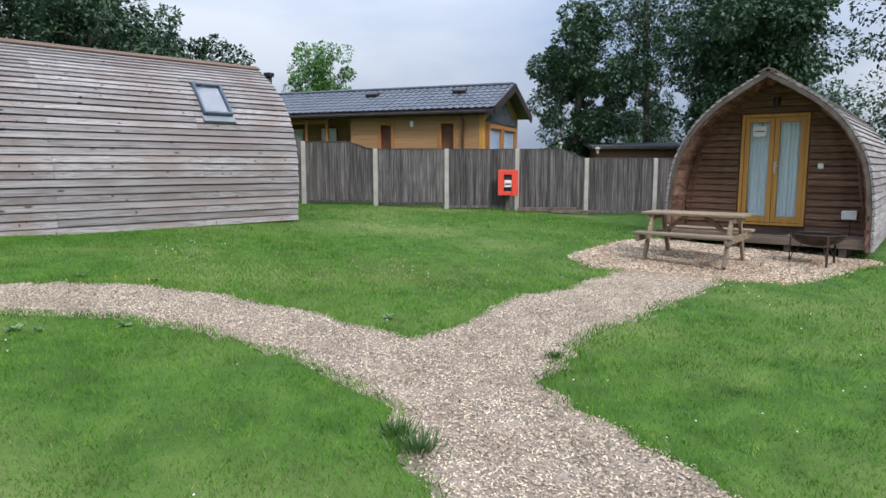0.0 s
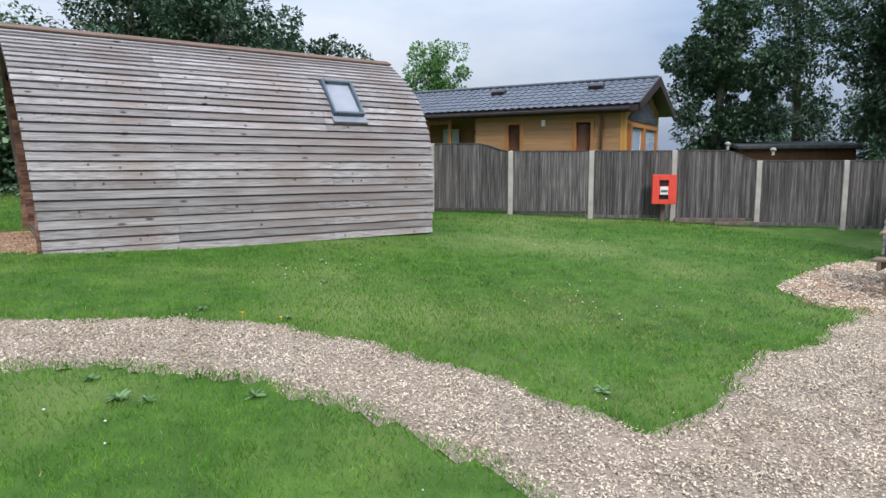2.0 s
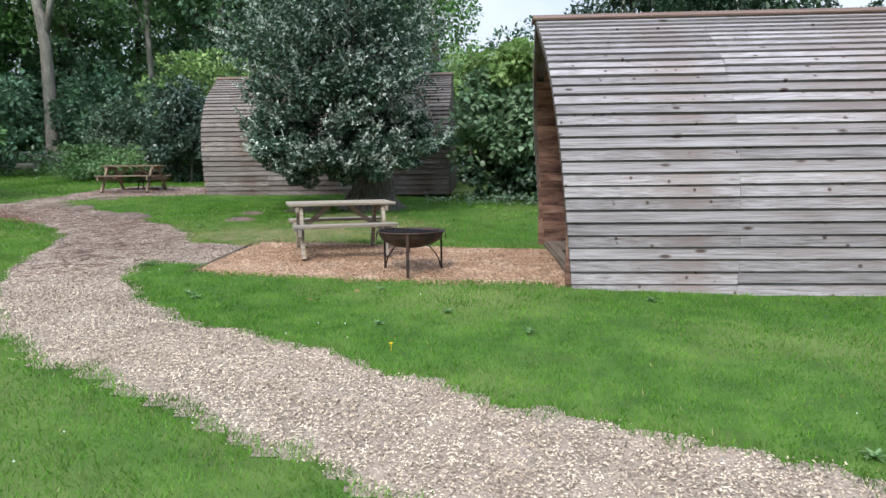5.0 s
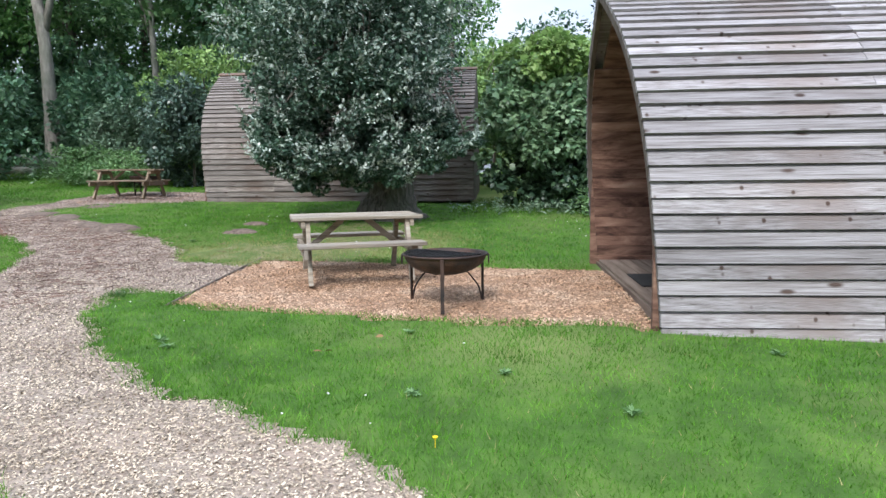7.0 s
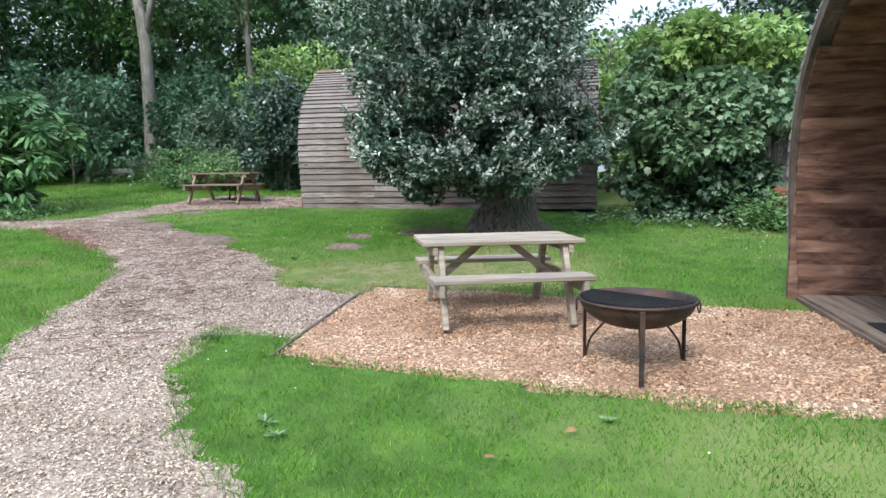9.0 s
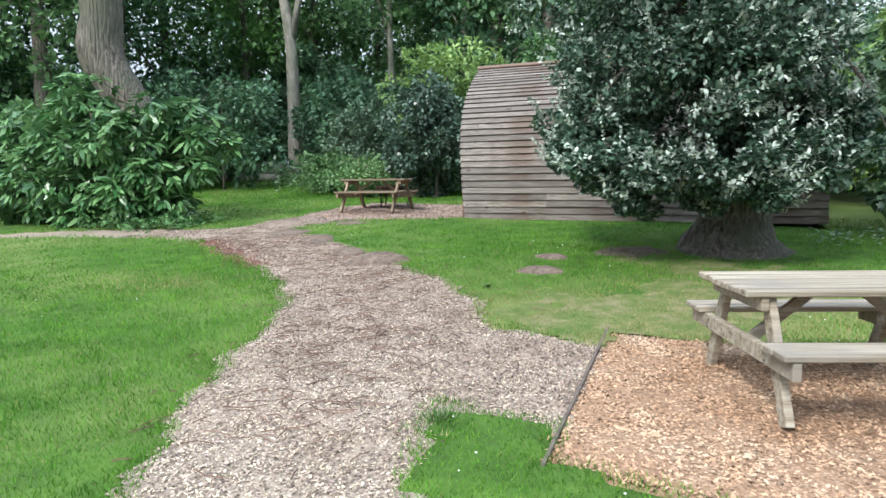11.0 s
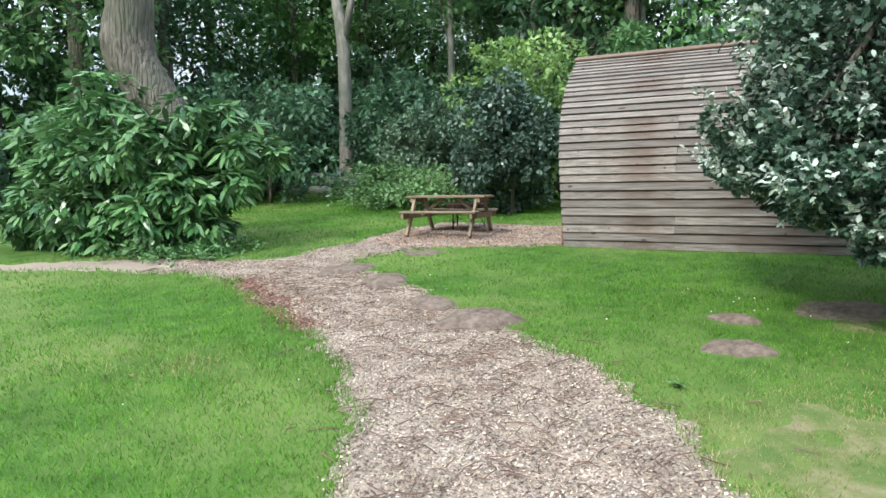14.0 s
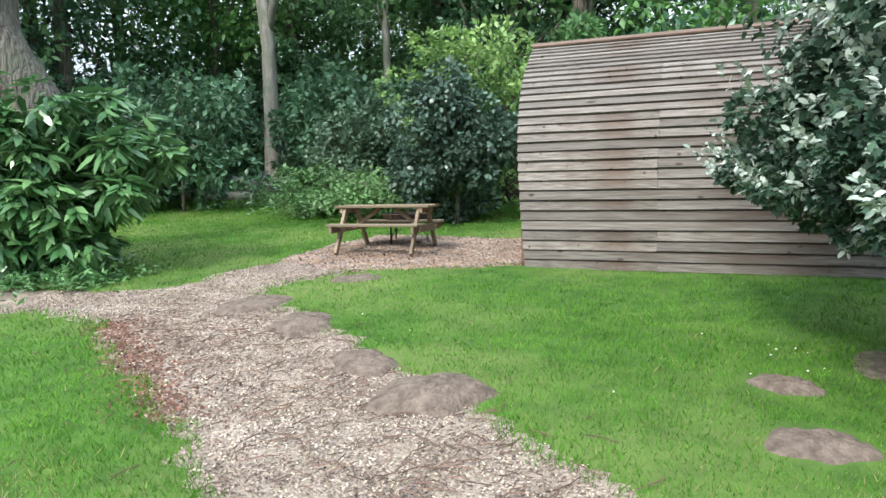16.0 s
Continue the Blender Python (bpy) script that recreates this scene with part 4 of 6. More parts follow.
# ---- holiday lodge beyond the fence ----
def lodge(m):
    """Local x runs along the gable end (away from the lawn), y along the long wall, z up from the lodge's ground."""
    lg = thing("holiday_lodge", m, "ochre timber-clad holiday lodge with a grey tiled roof", "lodge")
    L, W, E, R, FZ = 13.0, 4.0, 3.30, 4.10, 0.6
    part("base", boxed(0.1, 0.05, -0.4, W - 0.1, L - 0.05, FZ, 0.01), M_DARKTRIM, lg, "dark skirting under the lodge")
    # long wall towards the lawn with two slim windows, and a recessed entrance beyond
    wins = [(0.9, 1.42), (3.06, 3.54)]
    ys = [0.0, 0.9, 1.42, 3.06, 3.54, 4.6]
    wall = bmesh.new()
    for a, b in zip(ys[:-1], ys[1:]):
        if (a, b) in wins:
            box(wall, 0, a, FZ, 0.14, b, 1.45)
            box(wall, 0, a, 2.84, 0.14, b, E)
        else:
            box(wall, 0, a, FZ, 0.14, b, E)
    part("wall", wall, M_LODGE, lg, "ochre horizontal cladding")
    clad = from_bm("cladding_board", boxed(-0.022, 0, 0, -0.002, 1, 0.138, 0.003), M_LODGE)
    for i in range(18):
        z = FZ + 0.05 + i * 0.142
        cuts = [(0.12, 0.84), (1.48, 3.0), (3.6, 4.6)] if z < 2.86 else [(0.12, 4.6)]
        for a, b in cuts:
            put("cladding_board", clad, lg, pose(0, a, z) @ Matrix.Diagonal((1, b - a, 1, 1)))
    for a, b in wins:
        w = bmesh.new()
        for c in ((a - 0.06, a + 0.05, 1.4, 2.90), (b - 0.05, b + 0.06, 1.4, 2.90), (a + 0.05, b - 0.05, 2.80, 2.90), (a + 0.05, b - 0.05, 1.4, 1.5)):
            box(w, -0.045, c[0], c[2], 0.05, c[1], c[3], 0.004)
        wf = part("window", w, M_ORANGE, lg, "slim brown framed window")
        part("pane", boxed(0.03, a + 0.04, 1.48, 0.036, b - 0.04, 2.76), M_GLASS, wf).visible_shadow = False
        part("blind", boxed(0.1, a + 0.02, 1.48, 0.11, b - 0.02, 2.76), M_LODGE_TRIM, wf, "dark brown blind")
    part("corner_post", boxed(-0.03, -0.03, FZ, 0.12, 0.115, E, 0.006), M_OAK, lg, "yellow corner board")
    tube("downpipe", [(-0.09, 0.62, FZ), (-0.09, 0.62, 2.85), (-0.2, 0.62, 3.0)], [0.04] * 3, M_LODGE_TRIM, lg, 8)
    part("wall_lamp", boxed(-0.12, 2.3, 2.72, -0.02, 2.4, 2.9, 0.01), M_WHITE, lg, "white outdoor wall lamp")
    # entrance recess
    part("recess_wall", boxed(1.3, 4.6, FZ, 1.42, L, E), M_LODGE, lg)
    part("recess_side", boxed(0.14, 4.5, FZ, 1.3, 4.6, E), M_LODGE, lg)
    door = part("lodge_door", boxed(1.24, 4.75, FZ, 1.3, 5.4, 2.75, 0.005), M_ORANGE, lg, "brown glazed door")
    part("pane", boxed(1.22, 4.85, 1.0, 1.236, 5.3, 2.6), M_CURTAIN, door)
    scr = bmesh.new()
    for y in (5.5, 6.3, 7.3, 8.6, 10.0):
        box(scr, 0.0, y, FZ, 0.09, y + 0.09, E, 0.004)
    for z in (1.55, 2.2, 2.9):
        box(scr, 0.015, 5.59, z, 0.075, 10.0, z + 0.08, 0.004)
    part("porch_screen", scr, M_ORANGE, lg, "brown timber porch screen")
    for y in (5.62, 7.0, 8.4):
        part("screen_panel", boxed(0.03, y, FZ, 0.05, y + 1.2, 1.54), M_WHITE, lg, "white lower porch panel")
        cur = part("porch_curtain", boxed(1.1, y + 0.2, 1.0, 1.13, y + 0.8, 2.8), M_CURTAIN, lg)
    # roof: two tiled slopes
    ov, oe = 0.30, 0.42
    rise, half = R - E, W / 2
    sl = math.hypot(half + ov, rise * (half + ov) / half)
    ang = math.degrees(math.atan2(rise, half))
    tile_v, tile_f = [], []
    ntx = 6
    tw, tl = 0.24, 0.33
    for i in range(ntx + 1):
        c = i / ntx
        zz = 0.016 * math.sin(c * 2 * math.pi) + 0.03
        tile_v += [(-0.01, c * tw, zz + 0.022), (-0.01, c * tw, zz - 0.0), (tl + 0.02, c * tw, zz)]
    for i in range(ntx):
        a, b = i * 3, i * 3 + 3
        tile_f += [(a + 1, a, b, b + 1), (a, a + 2, b + 2, b)]
    tile = mesh_of("roof_tile", tile_v, tile_f, M_TILE, False)
    for s in (0, 1):
        ms = pose(-ov, -oe, E - rise * ov / half + 0.03) @ pose(0, 0, 0, 0, -ang, 0)
        if s:
            ms = pose(W, 0, 0) @ Matrix.Diagonal((-1, 1, 1, 1)) @ ms
        deck = part("roof_slope", boxed(0, 0, -0.06, sl, L + oe, 0.0, 0.004), M_DARKTRIM, lg, "dark roof underside", ms)
        if s == 0:
            for r in range(int(sl / tl) + 1):
                for c in range(int((L + oe) / tw)):
                    if c < 36:
                        put("roof_tile", tile, deck, pose(r * tl, c * tw, 0) if r * tl + tl < sl + 0.1 else pose(sl - tl, c * tw, 0.002))
        vs, fs = [], []
        if s == 0:
            for r in range(int(sl / tl) + 1):
                for c in range(36, int((L + oe) / tw)):
                    o = len(vs)
                    vs += [(x + min(r * tl, sl - tl), y + c * tw, z) for x, y, z in tile_v]
                    fs += [tuple(o + q for q in f) for f in tile_f]
            tagged(put("far_tiles", mesh_of("far_tiles", vs, fs, M_TILE), deck), kind="stuff")
        for y in (1.4, 4.6):
            if s == 0:
                part("roof_vent", boxed(sl * 0.62, y, 0.04, sl * 0.72, y + 0.45, 0.16, 0.02), M_DARKTRIM, deck, "dark roof vent")
        part("bargeboard", boxed(0, -0.05, -0.2, sl, -0.0, 0.06, 0.006), M_DARKTRIM, deck, "dark bargeboard")
    part("ridge_cap", boxed(half - 0.12, -oe, R + 0.03, half + 0.12, L, R + 0.12, 0.03), M_TILE, lg)
    part("fascia", boxed(-ov - 0.03, -oe, E - 0.26, -ov + 0.02, L, E - 0.11, 0.005), M_DARKTRIM, lg, "dark brown fascia")
    gut = part("gutter", boxed(-ov - 0.13, -oe + 0.2, E - 0.24, -ov - 0.032, L, E - 0.15, 0.02), M_DARKTRIM, lg, "dark gutter")
    part("soffit", boxed(-ov, -oe, E - 0.26, 0.0, L, E - 0.23), M_DARKTRIM, lg)
    tube("flue", [(1.1, 8.6, 3.3), (1.1, 8.6, 4.7)], [0.11, 0.11], M_BLACK, lg, 12, label="black stove flue")
    part("flue_cowl", boxed(0.95, 8.45, 4.7, 1.25, 8.75, 4.85, 0.03), M_BLACK, lg)
    # gable end with tall windows
    gb = bmesh.new()
    vs = [gb.verts.new(p) for p in ((0, 0, FZ), (W, 0, FZ), (W, 0, E), (half, 0, R - 0.05), (0, 0, E))]
    gb.faces.new(vs)
    r = bmesh.ops.extrude_face_region(gb, geom=gb.faces[:])
    bmesh.ops.translate(gb, vec=(0, 0.12, 0), verts=[v for v in r["geom"] if isinstance(v, bmesh.types.BMVert)])
    part("gable_wall", gb, M_LODGE, lg)
    for a, b in ((0.3, 1.72), (1.82, 3.4)):
        w = bmesh.new()
        for c in ((a, a + 0.08, FZ + 0.1, 2.75), (b - 0.08, b, FZ + 0.1, 2.75), (a + 0.08, b - 0.08, 2.66, 2.75), (a + 0.08, b - 0.08, FZ + 0.1, FZ + 0.2)):
            box(w, c[0], -0.12, c[2], c[1], -0.002, c[3], 0.006)
        wf = part("gable_window", w, M_ORANGE, lg, "tall brown framed window")
        part("blind", boxed(a + 0.07, -0.03, FZ + 0.2, b - 0.07, -0.015, 2.67), M_WINBLUE, wf)
        part("pane", boxed(a + 0.07, -0.06, FZ + 0.2, b - 0.07, -0.053, 2.67), M_GLASS, wf).visible_shadow = False
    tri = bmesh.new()
    vs = [tri.verts.new(p) for p in ((0.2, -0.05, 2.86), (W - 0.3, -0.05, 2.86), (half, -0.05, 3.75))]
    tri.faces.new(vs)
    r = bmesh.ops.extrude_face_region(tri, geom=tri.faces[:])
    bmesh.ops.translate(tri, vec=(0, 0.04, 0), verts=[v for v in r["geom"] if isinstance(v, bmesh.types.BMVert)])
    part("gable_glazing", tri, M_DARKGLASS, lg, "dark triangular gable window")
    part("far_wall", boxed(W - 0.12, 0.12, FZ, W, L, E), M_LODGE, lg)
    part("end_wall", boxed(0, L - 0.12, FZ, W - 0.12, L, E), M_LODGE, lg)
    return lg


M_WINBLUE = material("blue_grey_drape", [(0.3, (0.16, 0.23, 0.33)), (0.7, (0.34, 0.42, 0.52))], scale=(12, 12, 0.5), rough=0.6, bump=0.1)
M_DARKGLASS = material("dark_glazing", [(0.3, (0.05, 0.06, 0.075)), (0.7, (0.08, 0.09, 0.11))], rough=0.08, bump=0.0, spec=0.6)


lodge(pose(14.85, 14.19, 0.0, 0, 0, 25.5))


# ---- low shed roofs further off ----
def shed(x, y, rz, w, d, h):
    g = gz(x, y)
    sh = thing("garden_shed", pose(x, y, g, 0, 0, rz), "low brown shed with a grey felt roof behind the fence", "shed")
    part("wall", boxed(-w / 2, -d / 2, -0.3, w / 2, d / 2, h - 0.25, 0.01), M_LODGE_TRIM, sh)
    part("roof", boxed(-w / 2 - 0.25, -d / 2 - 0.25, h - 0.24, w / 2 + 0.25, d / 2 + 0.25, h - 0.1, 0.02, pose(0, 0, 0, 4, 0, 0)), M_FELT, sh, "grey felt roof")
    part("fascia", boxed(-w / 2 - 0.27, -d / 2 - 0.29, h - 0.40, w / 2 + 0.27, -d / 2 - 0.255, h - 0.24, 0.01), M_DARKTRIM, sh)


shed(27.5, 16.5, -48, 4.0, 3.0, 1.95)


# ---- trees and shrubs ----
LEAF_LONG = np.array([(0, 0, 0), (0.30, 0.16, -0.03), (1, 0, -0.16), (0.30, -0.16, -0.03), (0.7, 0.11, -0.08), (0.7, -0.11, -0.08)])
LEAF_LONG_F = np.array([(0, 1, 3), (1, 4, 3), (3, 4, 5), (4, 2, 5)])
LEAF_OVAL = np.array([(0, 0, 0), (0.45, 0.28, 0.05), (1, 0, -0.06), (0.45, -0.28, 0.05)])
LEAF_OVAL_F = np.array([(0, 1, 2), (0, 2, 3)])
LEAF_MID = np.array([(0, 0, 0), (0.28, 0.24, 0.04), (0.68, 0.23, 0.0), (1, 0, -0.12), (0.68, -0.23, 0.0), (0.28, -0.24, 0.04)])
LEAF_MID_F = np.array([(0, 1, 5), (1, 2, 5), (2, 4, 5), (2, 3, 4)])
LEAF_LOBED = np.array([(0, 0, 0), (0.12, 0.42, -0.05), (0.40, 0.26, 0.03), (0.62, 0.40, -0.06), (0.70, 0.14, 0.0), (1.0, 0, -0.10), (0.70, -0.14, 0.0), (0.62, -0.40, -0.06), (0.40, -0.26, 0.03), (0.12, -0.42, -0.05)])
LEAF_LOBED_F = np.array([(0, 1, 2), (0, 2, 4), (2, 3, 4), (0, 4, 6), (4, 5, 6), (0, 6, 8), (6, 7, 8), (0, 8, 9)])


def leaves(pos, aim, size, shape, faces, rng, droop=0.3, spread=0.9):
    """Leaf arrays at pos, each turned roughly along aim, as one vertex and one face array."""
    n = len(pos)
    d = aim + rng.normal(0, spread, (n, 3))
    d[:, 2] -= droop
    d /= np.linalg.norm(d, axis=1, keepdims=True) + 1e-9
    up = np.tile([0.0, 0.0, 1.0], (n, 1)) + rng.normal(0, 0.45, (n, 3))
    s = np.cross(up, d)
    s /= np.linalg.norm(s, axis=1, keepdims=True) + 1e-9
    nn = np.cross(d, s)
    sz = size * rng.uniform(0.65, 1.25, (n, 1))
    V = pos[:, None, :] + sz[:, :, None] * (shape[None, :, 0:1] * d[:, None, :] + shape[None, :, 1:2] * s[:, None, :] + shape[None, :, 2:3] * nn[:, None, :])
    Fc = faces[None] + (np.arange(n) * len(shape))[:, None, None]
    return V.reshape(-1, 3), Fc.reshape(-1, 3)


def cloud(rng, n, centre, radii, lobes, low=-1.0, hollow=0.45):
    """Spots in an uneven crown: inside a swarm of lobes spread over an ellipsoid's outer shell."""
    c, r = np.array(centre, float), np.array(radii, float)
    d = rng.normal(0, 1, (lobes, 3))
    d /= np.linalg.norm(d, axis=1, keepdims=True)
    d = d[d[:, 2] > low]
    k = rng.uniform(hollow, 0.95, (len(d), 1))
    mid = c + d * r * k
    pick = rng.integers(0, len(mid), n)
    off = rng.normal(0, 1, (n, 3))
    off /= np.linalg.norm(off, axis=1, keepdims=True)
    lob = rng.uniform(0.16, 0.34, (len(mid), 1)) * r.mean()
    p = mid[pick] + off * lob[pick] * rng.uniform(0.5, 1.0, (n, 1)) ** 0.5 * np.array([1, 1, 0.75])
    return p, off


def branch_pts(a, b, sag, rng, n=6):
    a, b = np.array(a, float), np.array(b, float)
    s = np.linspace(0, 1, n)[:, None]
    p = a + (b - a) * s
    p[:, 2] += sag * np.sin(s[:, 0] * math.pi)
    p[1:-1] += rng.normal(0, 0.05 * np.linalg.norm(b - a) / n * 2, (n - 2, 3))
    return p


def tree(x, y, label, trunk, crowns, leaf, mat, bark, seed, limbs=7, name="tree", shape=(LEAF_OVAL, LEAF_OVAL_F), droop=0.3, group="", category="tree", sprays=0, low=-1.0, hollow=0.45, spread=0.9, fan=0, lobed=0):
    """trunk: points (dx, dy, z, radius) above the ground. crowns: (centre, radii, leaf count, lobes) or with a leaf material of their own."""
    rng = np.random.default_rng(seed)
    g = gz(x, y)
    t = thing(name, pose(x, y, g), label, category, group)
    P = bezier([p[:3] for p in trunk], 5)
    Rr = np.interp(np.linspace(0, 1, len(P)), np.linspace(0, 1, len(trunk)), [p[3] for p in trunk])
    tube("trunk", P, Rr, bark, t, 14, 0.05, seed)
    for ci, cr in enumerate(crowns):
        c, r, n, lobes = cr[:4]
        lm = cr[4] if len(cr) > 4 else mat
        p, o = cloud(rng, n, c, r, lobes, low, hollow)
        keep = p[:, 2] > 0.05
        p, o = p[keep], o[keep]
        if fan:
            m = len(p) // fan
            th = np.tile(np.linspace(0, 2 * math.pi, fan, endpoint=False), m) + np.repeat(rng.uniform(0, 6, m), fan)
            o = np.repeat(o[:m], fan, 0) * 0.7 + np.stack([np.cos(th), np.sin(th), np.zeros(m * fan)], 1) * 0.9
            p = np.repeat(p[:m], fan, 0) + rng.normal(0, 0.03, (m * fan, 3))
        sv, sf, sz = (LEAF_LOBED, LEAF_LOBED_F, leaf * 0.86) if lobed and ci >= lobed else (shape[0], shape[1], leaf)
        V, Fc = leaves(p, o, sz, sv, sf, rng, droop, spread)
        put("crown", mesh_np("crown", V, Fc, lm), t)
        if sprays:
            k = max(4, int(sprays * n / 60000))
            far = np.linalg.norm((p - np.array(c)) / np.array(r), axis=1)
            i = rng.choice(np.argsort(far)[len(p) // 2:], k)
            out = p[i] - (np.array(c) - [0, 0, 0.6])
            out /= np.linalg.norm(out, axis=1, keepdims=True)
            tip = rng.uniform(0.12, 0.34, (k, 1))
            s = np.linspace(0.1, 1, 12)
            q = (p[i][:, None] + out[:, None] * (tip[:, None] * s[None, :, None])).reshape(-1, 3)
            o2 = np.repeat(out, 12, 0)
            V, Fc = leaves(q, o2 * 0.6, 0.062, shape[0], shape[1], rng, 0.0, 0.6)
            put("silver_spray", mesh_np("silver_spray", V, Fc, L_WHITE), t, None, "whitish young leaf sprays")["kind"] = "stuff"
    for k in range(limbs):
        c, r = np.array(crowns[k % len(crowns)][0]), np.array(crowns[k % len(crowns)][1])
        d = rng.normal(0, 1, 3)
        d[2] = abs(d[2]) * 0.6
        d /= np.linalg.norm(d)
        i = int(rng.integers(len(P) // 2, len(P)))
        e = c + d * r * 0.6
        pts = branch_pts(P[i], e, 0.1 * np.linalg.norm(e - P[i]), rng)
        tube("limb", pts, np.linspace(min(Rr[i] * 0.45, 0.09), 0.008, len(pts)), bark, t, 7, 0.05, seed + k)
    return t


# the large silver-leaved tree beside the path
tree(-2.4, 18.15, "broad silver-green leaved tree with drooping branches", [(0, 0, -0.15, 0.88), (0, 0, 0.10, 0.62), (0.03, 0, 0.4, 0.44), (0.05, 0, 0.9, 0.38), (0.1, 0.1, 2.6, 0.36), (0, 0, 5.2, 0.25), (0, 0, 7.4, 0.08)],
     [((-0.45, -0.4, 3.2), (2.15, 2.0, 2.2), 44000, 190), ((-0.3, 0.2, 6.3), (2.2, 2.2, 2.4), 14000, 60), ((-0.5, -1.55, 2.2), (1.5, 0.6, 0.85), 9000, 42), ((-1.3, -1.45, 1.3), (0.9, 0.7, 0.75), 11000, 34), ((-0.2, -1.5, 1.15), (1.05, 0.65, 0.55), 12000, 34),
      ((1.0, -0.9, 1.3), (0.85, 0.8, 0.7), 10000, 30), ((-1.8, -0.3, 1.5), (0.65, 0.85, 0.95), 9000, 30), ((-0.9, -1.3, 0.85), (0.65, 0.5, 0.35), 3000, 14), ((-0.05, -1.0, 0.98), (0.9, 0.4, 0.45), 5000, 20)],
     0.076, L_SILVER, M_BARK, 11, limbs=18, hollow=0.35, shape=(LEAF_MID, LEAF_MID_F), sprays=900, lobed=2)
# top light is put into the upper leaves' colour; the lowest leaves are darker
tree(0.8, 20.1, "tall sycamore shrub with broad lobed leaves", [(0, 0, -0.1, 0.09), (0.1, 0, 1.2, 0.07), (0.1, 0.1, 3.0, 0.03)],
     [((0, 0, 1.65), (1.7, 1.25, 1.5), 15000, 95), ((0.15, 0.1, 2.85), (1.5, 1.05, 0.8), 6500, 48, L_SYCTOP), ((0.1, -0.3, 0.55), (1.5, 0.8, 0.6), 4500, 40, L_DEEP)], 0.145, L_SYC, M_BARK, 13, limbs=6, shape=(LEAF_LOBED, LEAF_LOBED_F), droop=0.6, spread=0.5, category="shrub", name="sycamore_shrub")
tree(-14.3, 19.7, "large leaning mature tree trunk rising from a leafy shrub", [(0.45, 0.25, -0.1, 0.46), (0.4, 0.2, 0.9, 0.43), (0.06, 0.02, 2.2, 0.41), (-0.26, -0.12, 2.8, 0.43), (-0.57, -0.25, 3.5, 0.46), (-0.5, -0.22, 4.6, 0.42), (-0.6, -0.3, 8, 0.34), (-0.2, 0, 12, 0.2)],
     [((-1.5, 2.5, 12.5), (4.6, 4.6, 3.2), 5200, 50)], 0.28, L_WOOD, M_BARK, 17, limbs=7)
tree(-14.2, 18.55, "dense dark green shrub with long drooping leaves", [(0, 0, -0.1, 0.1), (0, 0, 1.0, 0.07), (0, 0, 2.2, 0.03)],
     [((-0.5, 0, 1.35), (2.4, 1.0, 1.35), 8500, 75), ((1.2, 0.35, 1.35), (1.3, 0.9, 1.2), 4200, 40), ((2.0, 0.6, 1.9), (0.9, 0.7, 0.6), 1200, 14), ((1.2, -0.1, 0.6), (1.1, 0.6, 0.5), 1500, 16), ((-1.2, -0.3, 0.6), (1.5, 0.6, 0.55), 2200, 20)], 0.27, L_LAUREL, M_BARK, 19, limbs=6, shape=(LEAF_LONG, LEAF_LONG_F), droop=0.55, spread=0.22, category="shrub", name="shrub", fan=8)


def wood_tree(x, y, h, r, seed, bark=M_BARK, mat=L_WOOD, tr=0.22, n=4200, low_crown=0.35, leaf=0.34, label="tall woodland tree with a dense green crown", fork=False):
    rng = random.Random(seed)
    lx, ly = rng.uniform(-0.5, 0.5), rng.uniform(-0.5, 0.5)
    c0 = h * low_crown
    tree(x, y, label, [(0, 0, -0.2, tr * 1.3), (lx * 0.2, ly * 0.2, h * 0.2, tr), (lx * 0.5, ly, h * 0.5, tr * 0.75), (lx, ly, h * 0.9, tr * 0.2)],
         [((lx * 0.5, ly * 0.5, (h + c0) / 2), (r, r, (h - c0) / 2), n, 50), ((lx - r * 0.2, ly, c0 + 0.5), (r * 0.9, r * 0.9, h * 0.12), n // 4, 16)], leaf, mat, bark, seed, limbs=6, group="woodland trees", hollow=0.3)


def bush(x, y, r, h, seed, mat=L_SHRUB, n=2600, leaf=0.16, label="leafy green shrub at the wood's edge", shape=(LEAF_OVAL, LEAF_OVAL_F)):
    tree(x, y, label, [(0, 0, -0.1, 0.05), (0.05, 0, h * 0.5, 0.03), (0, 0.05, h * 0.9, 0.01)], [((0, 0, h * 0.48), (r, r, h * 0.5), n, 40)], leaf, mat, M_BARK, seed, limbs=5, name="shrub", category="shrub",
         group="shrubs at the wood's edge", shape=shape, hollow=0.4)


# woods behind the far pod
_rng = random.Random(21)
for i, (x, y) in enumerate([(-27, 24), (-24.5, 29), (-23, 34.5), (-15, 38), (-10.8, 33.8), (-11.5, 37), (-8.5, 33), (-6, 37), (-3.5, 32.5), (9, 35), (-30, 32), (-24, 38), (-17, 42), (-10, 43), (-3, 43), (-21, 37), (-13, 38.5), (-26, 33),
                            (-20, 42), (-16, 44), (-23, 45), (-13, 46), (-31, 22), (-34, 27), (-29, 17), (-33, 13), (-28, 40), (-23.5, 24.6), (-29.5, 27)]):
    wood_tree(x, y, _rng.uniform(13, 18), _rng.uniform(3.0, 4.2), 100 + i, mat=(L_WOOD, L_DARK, L_ASH)[i % 3], tr=_rng.uniform(0.16, 0.3), low_crown=_rng.uniform(0.15, 0.35), n=5200, leaf=0.29)
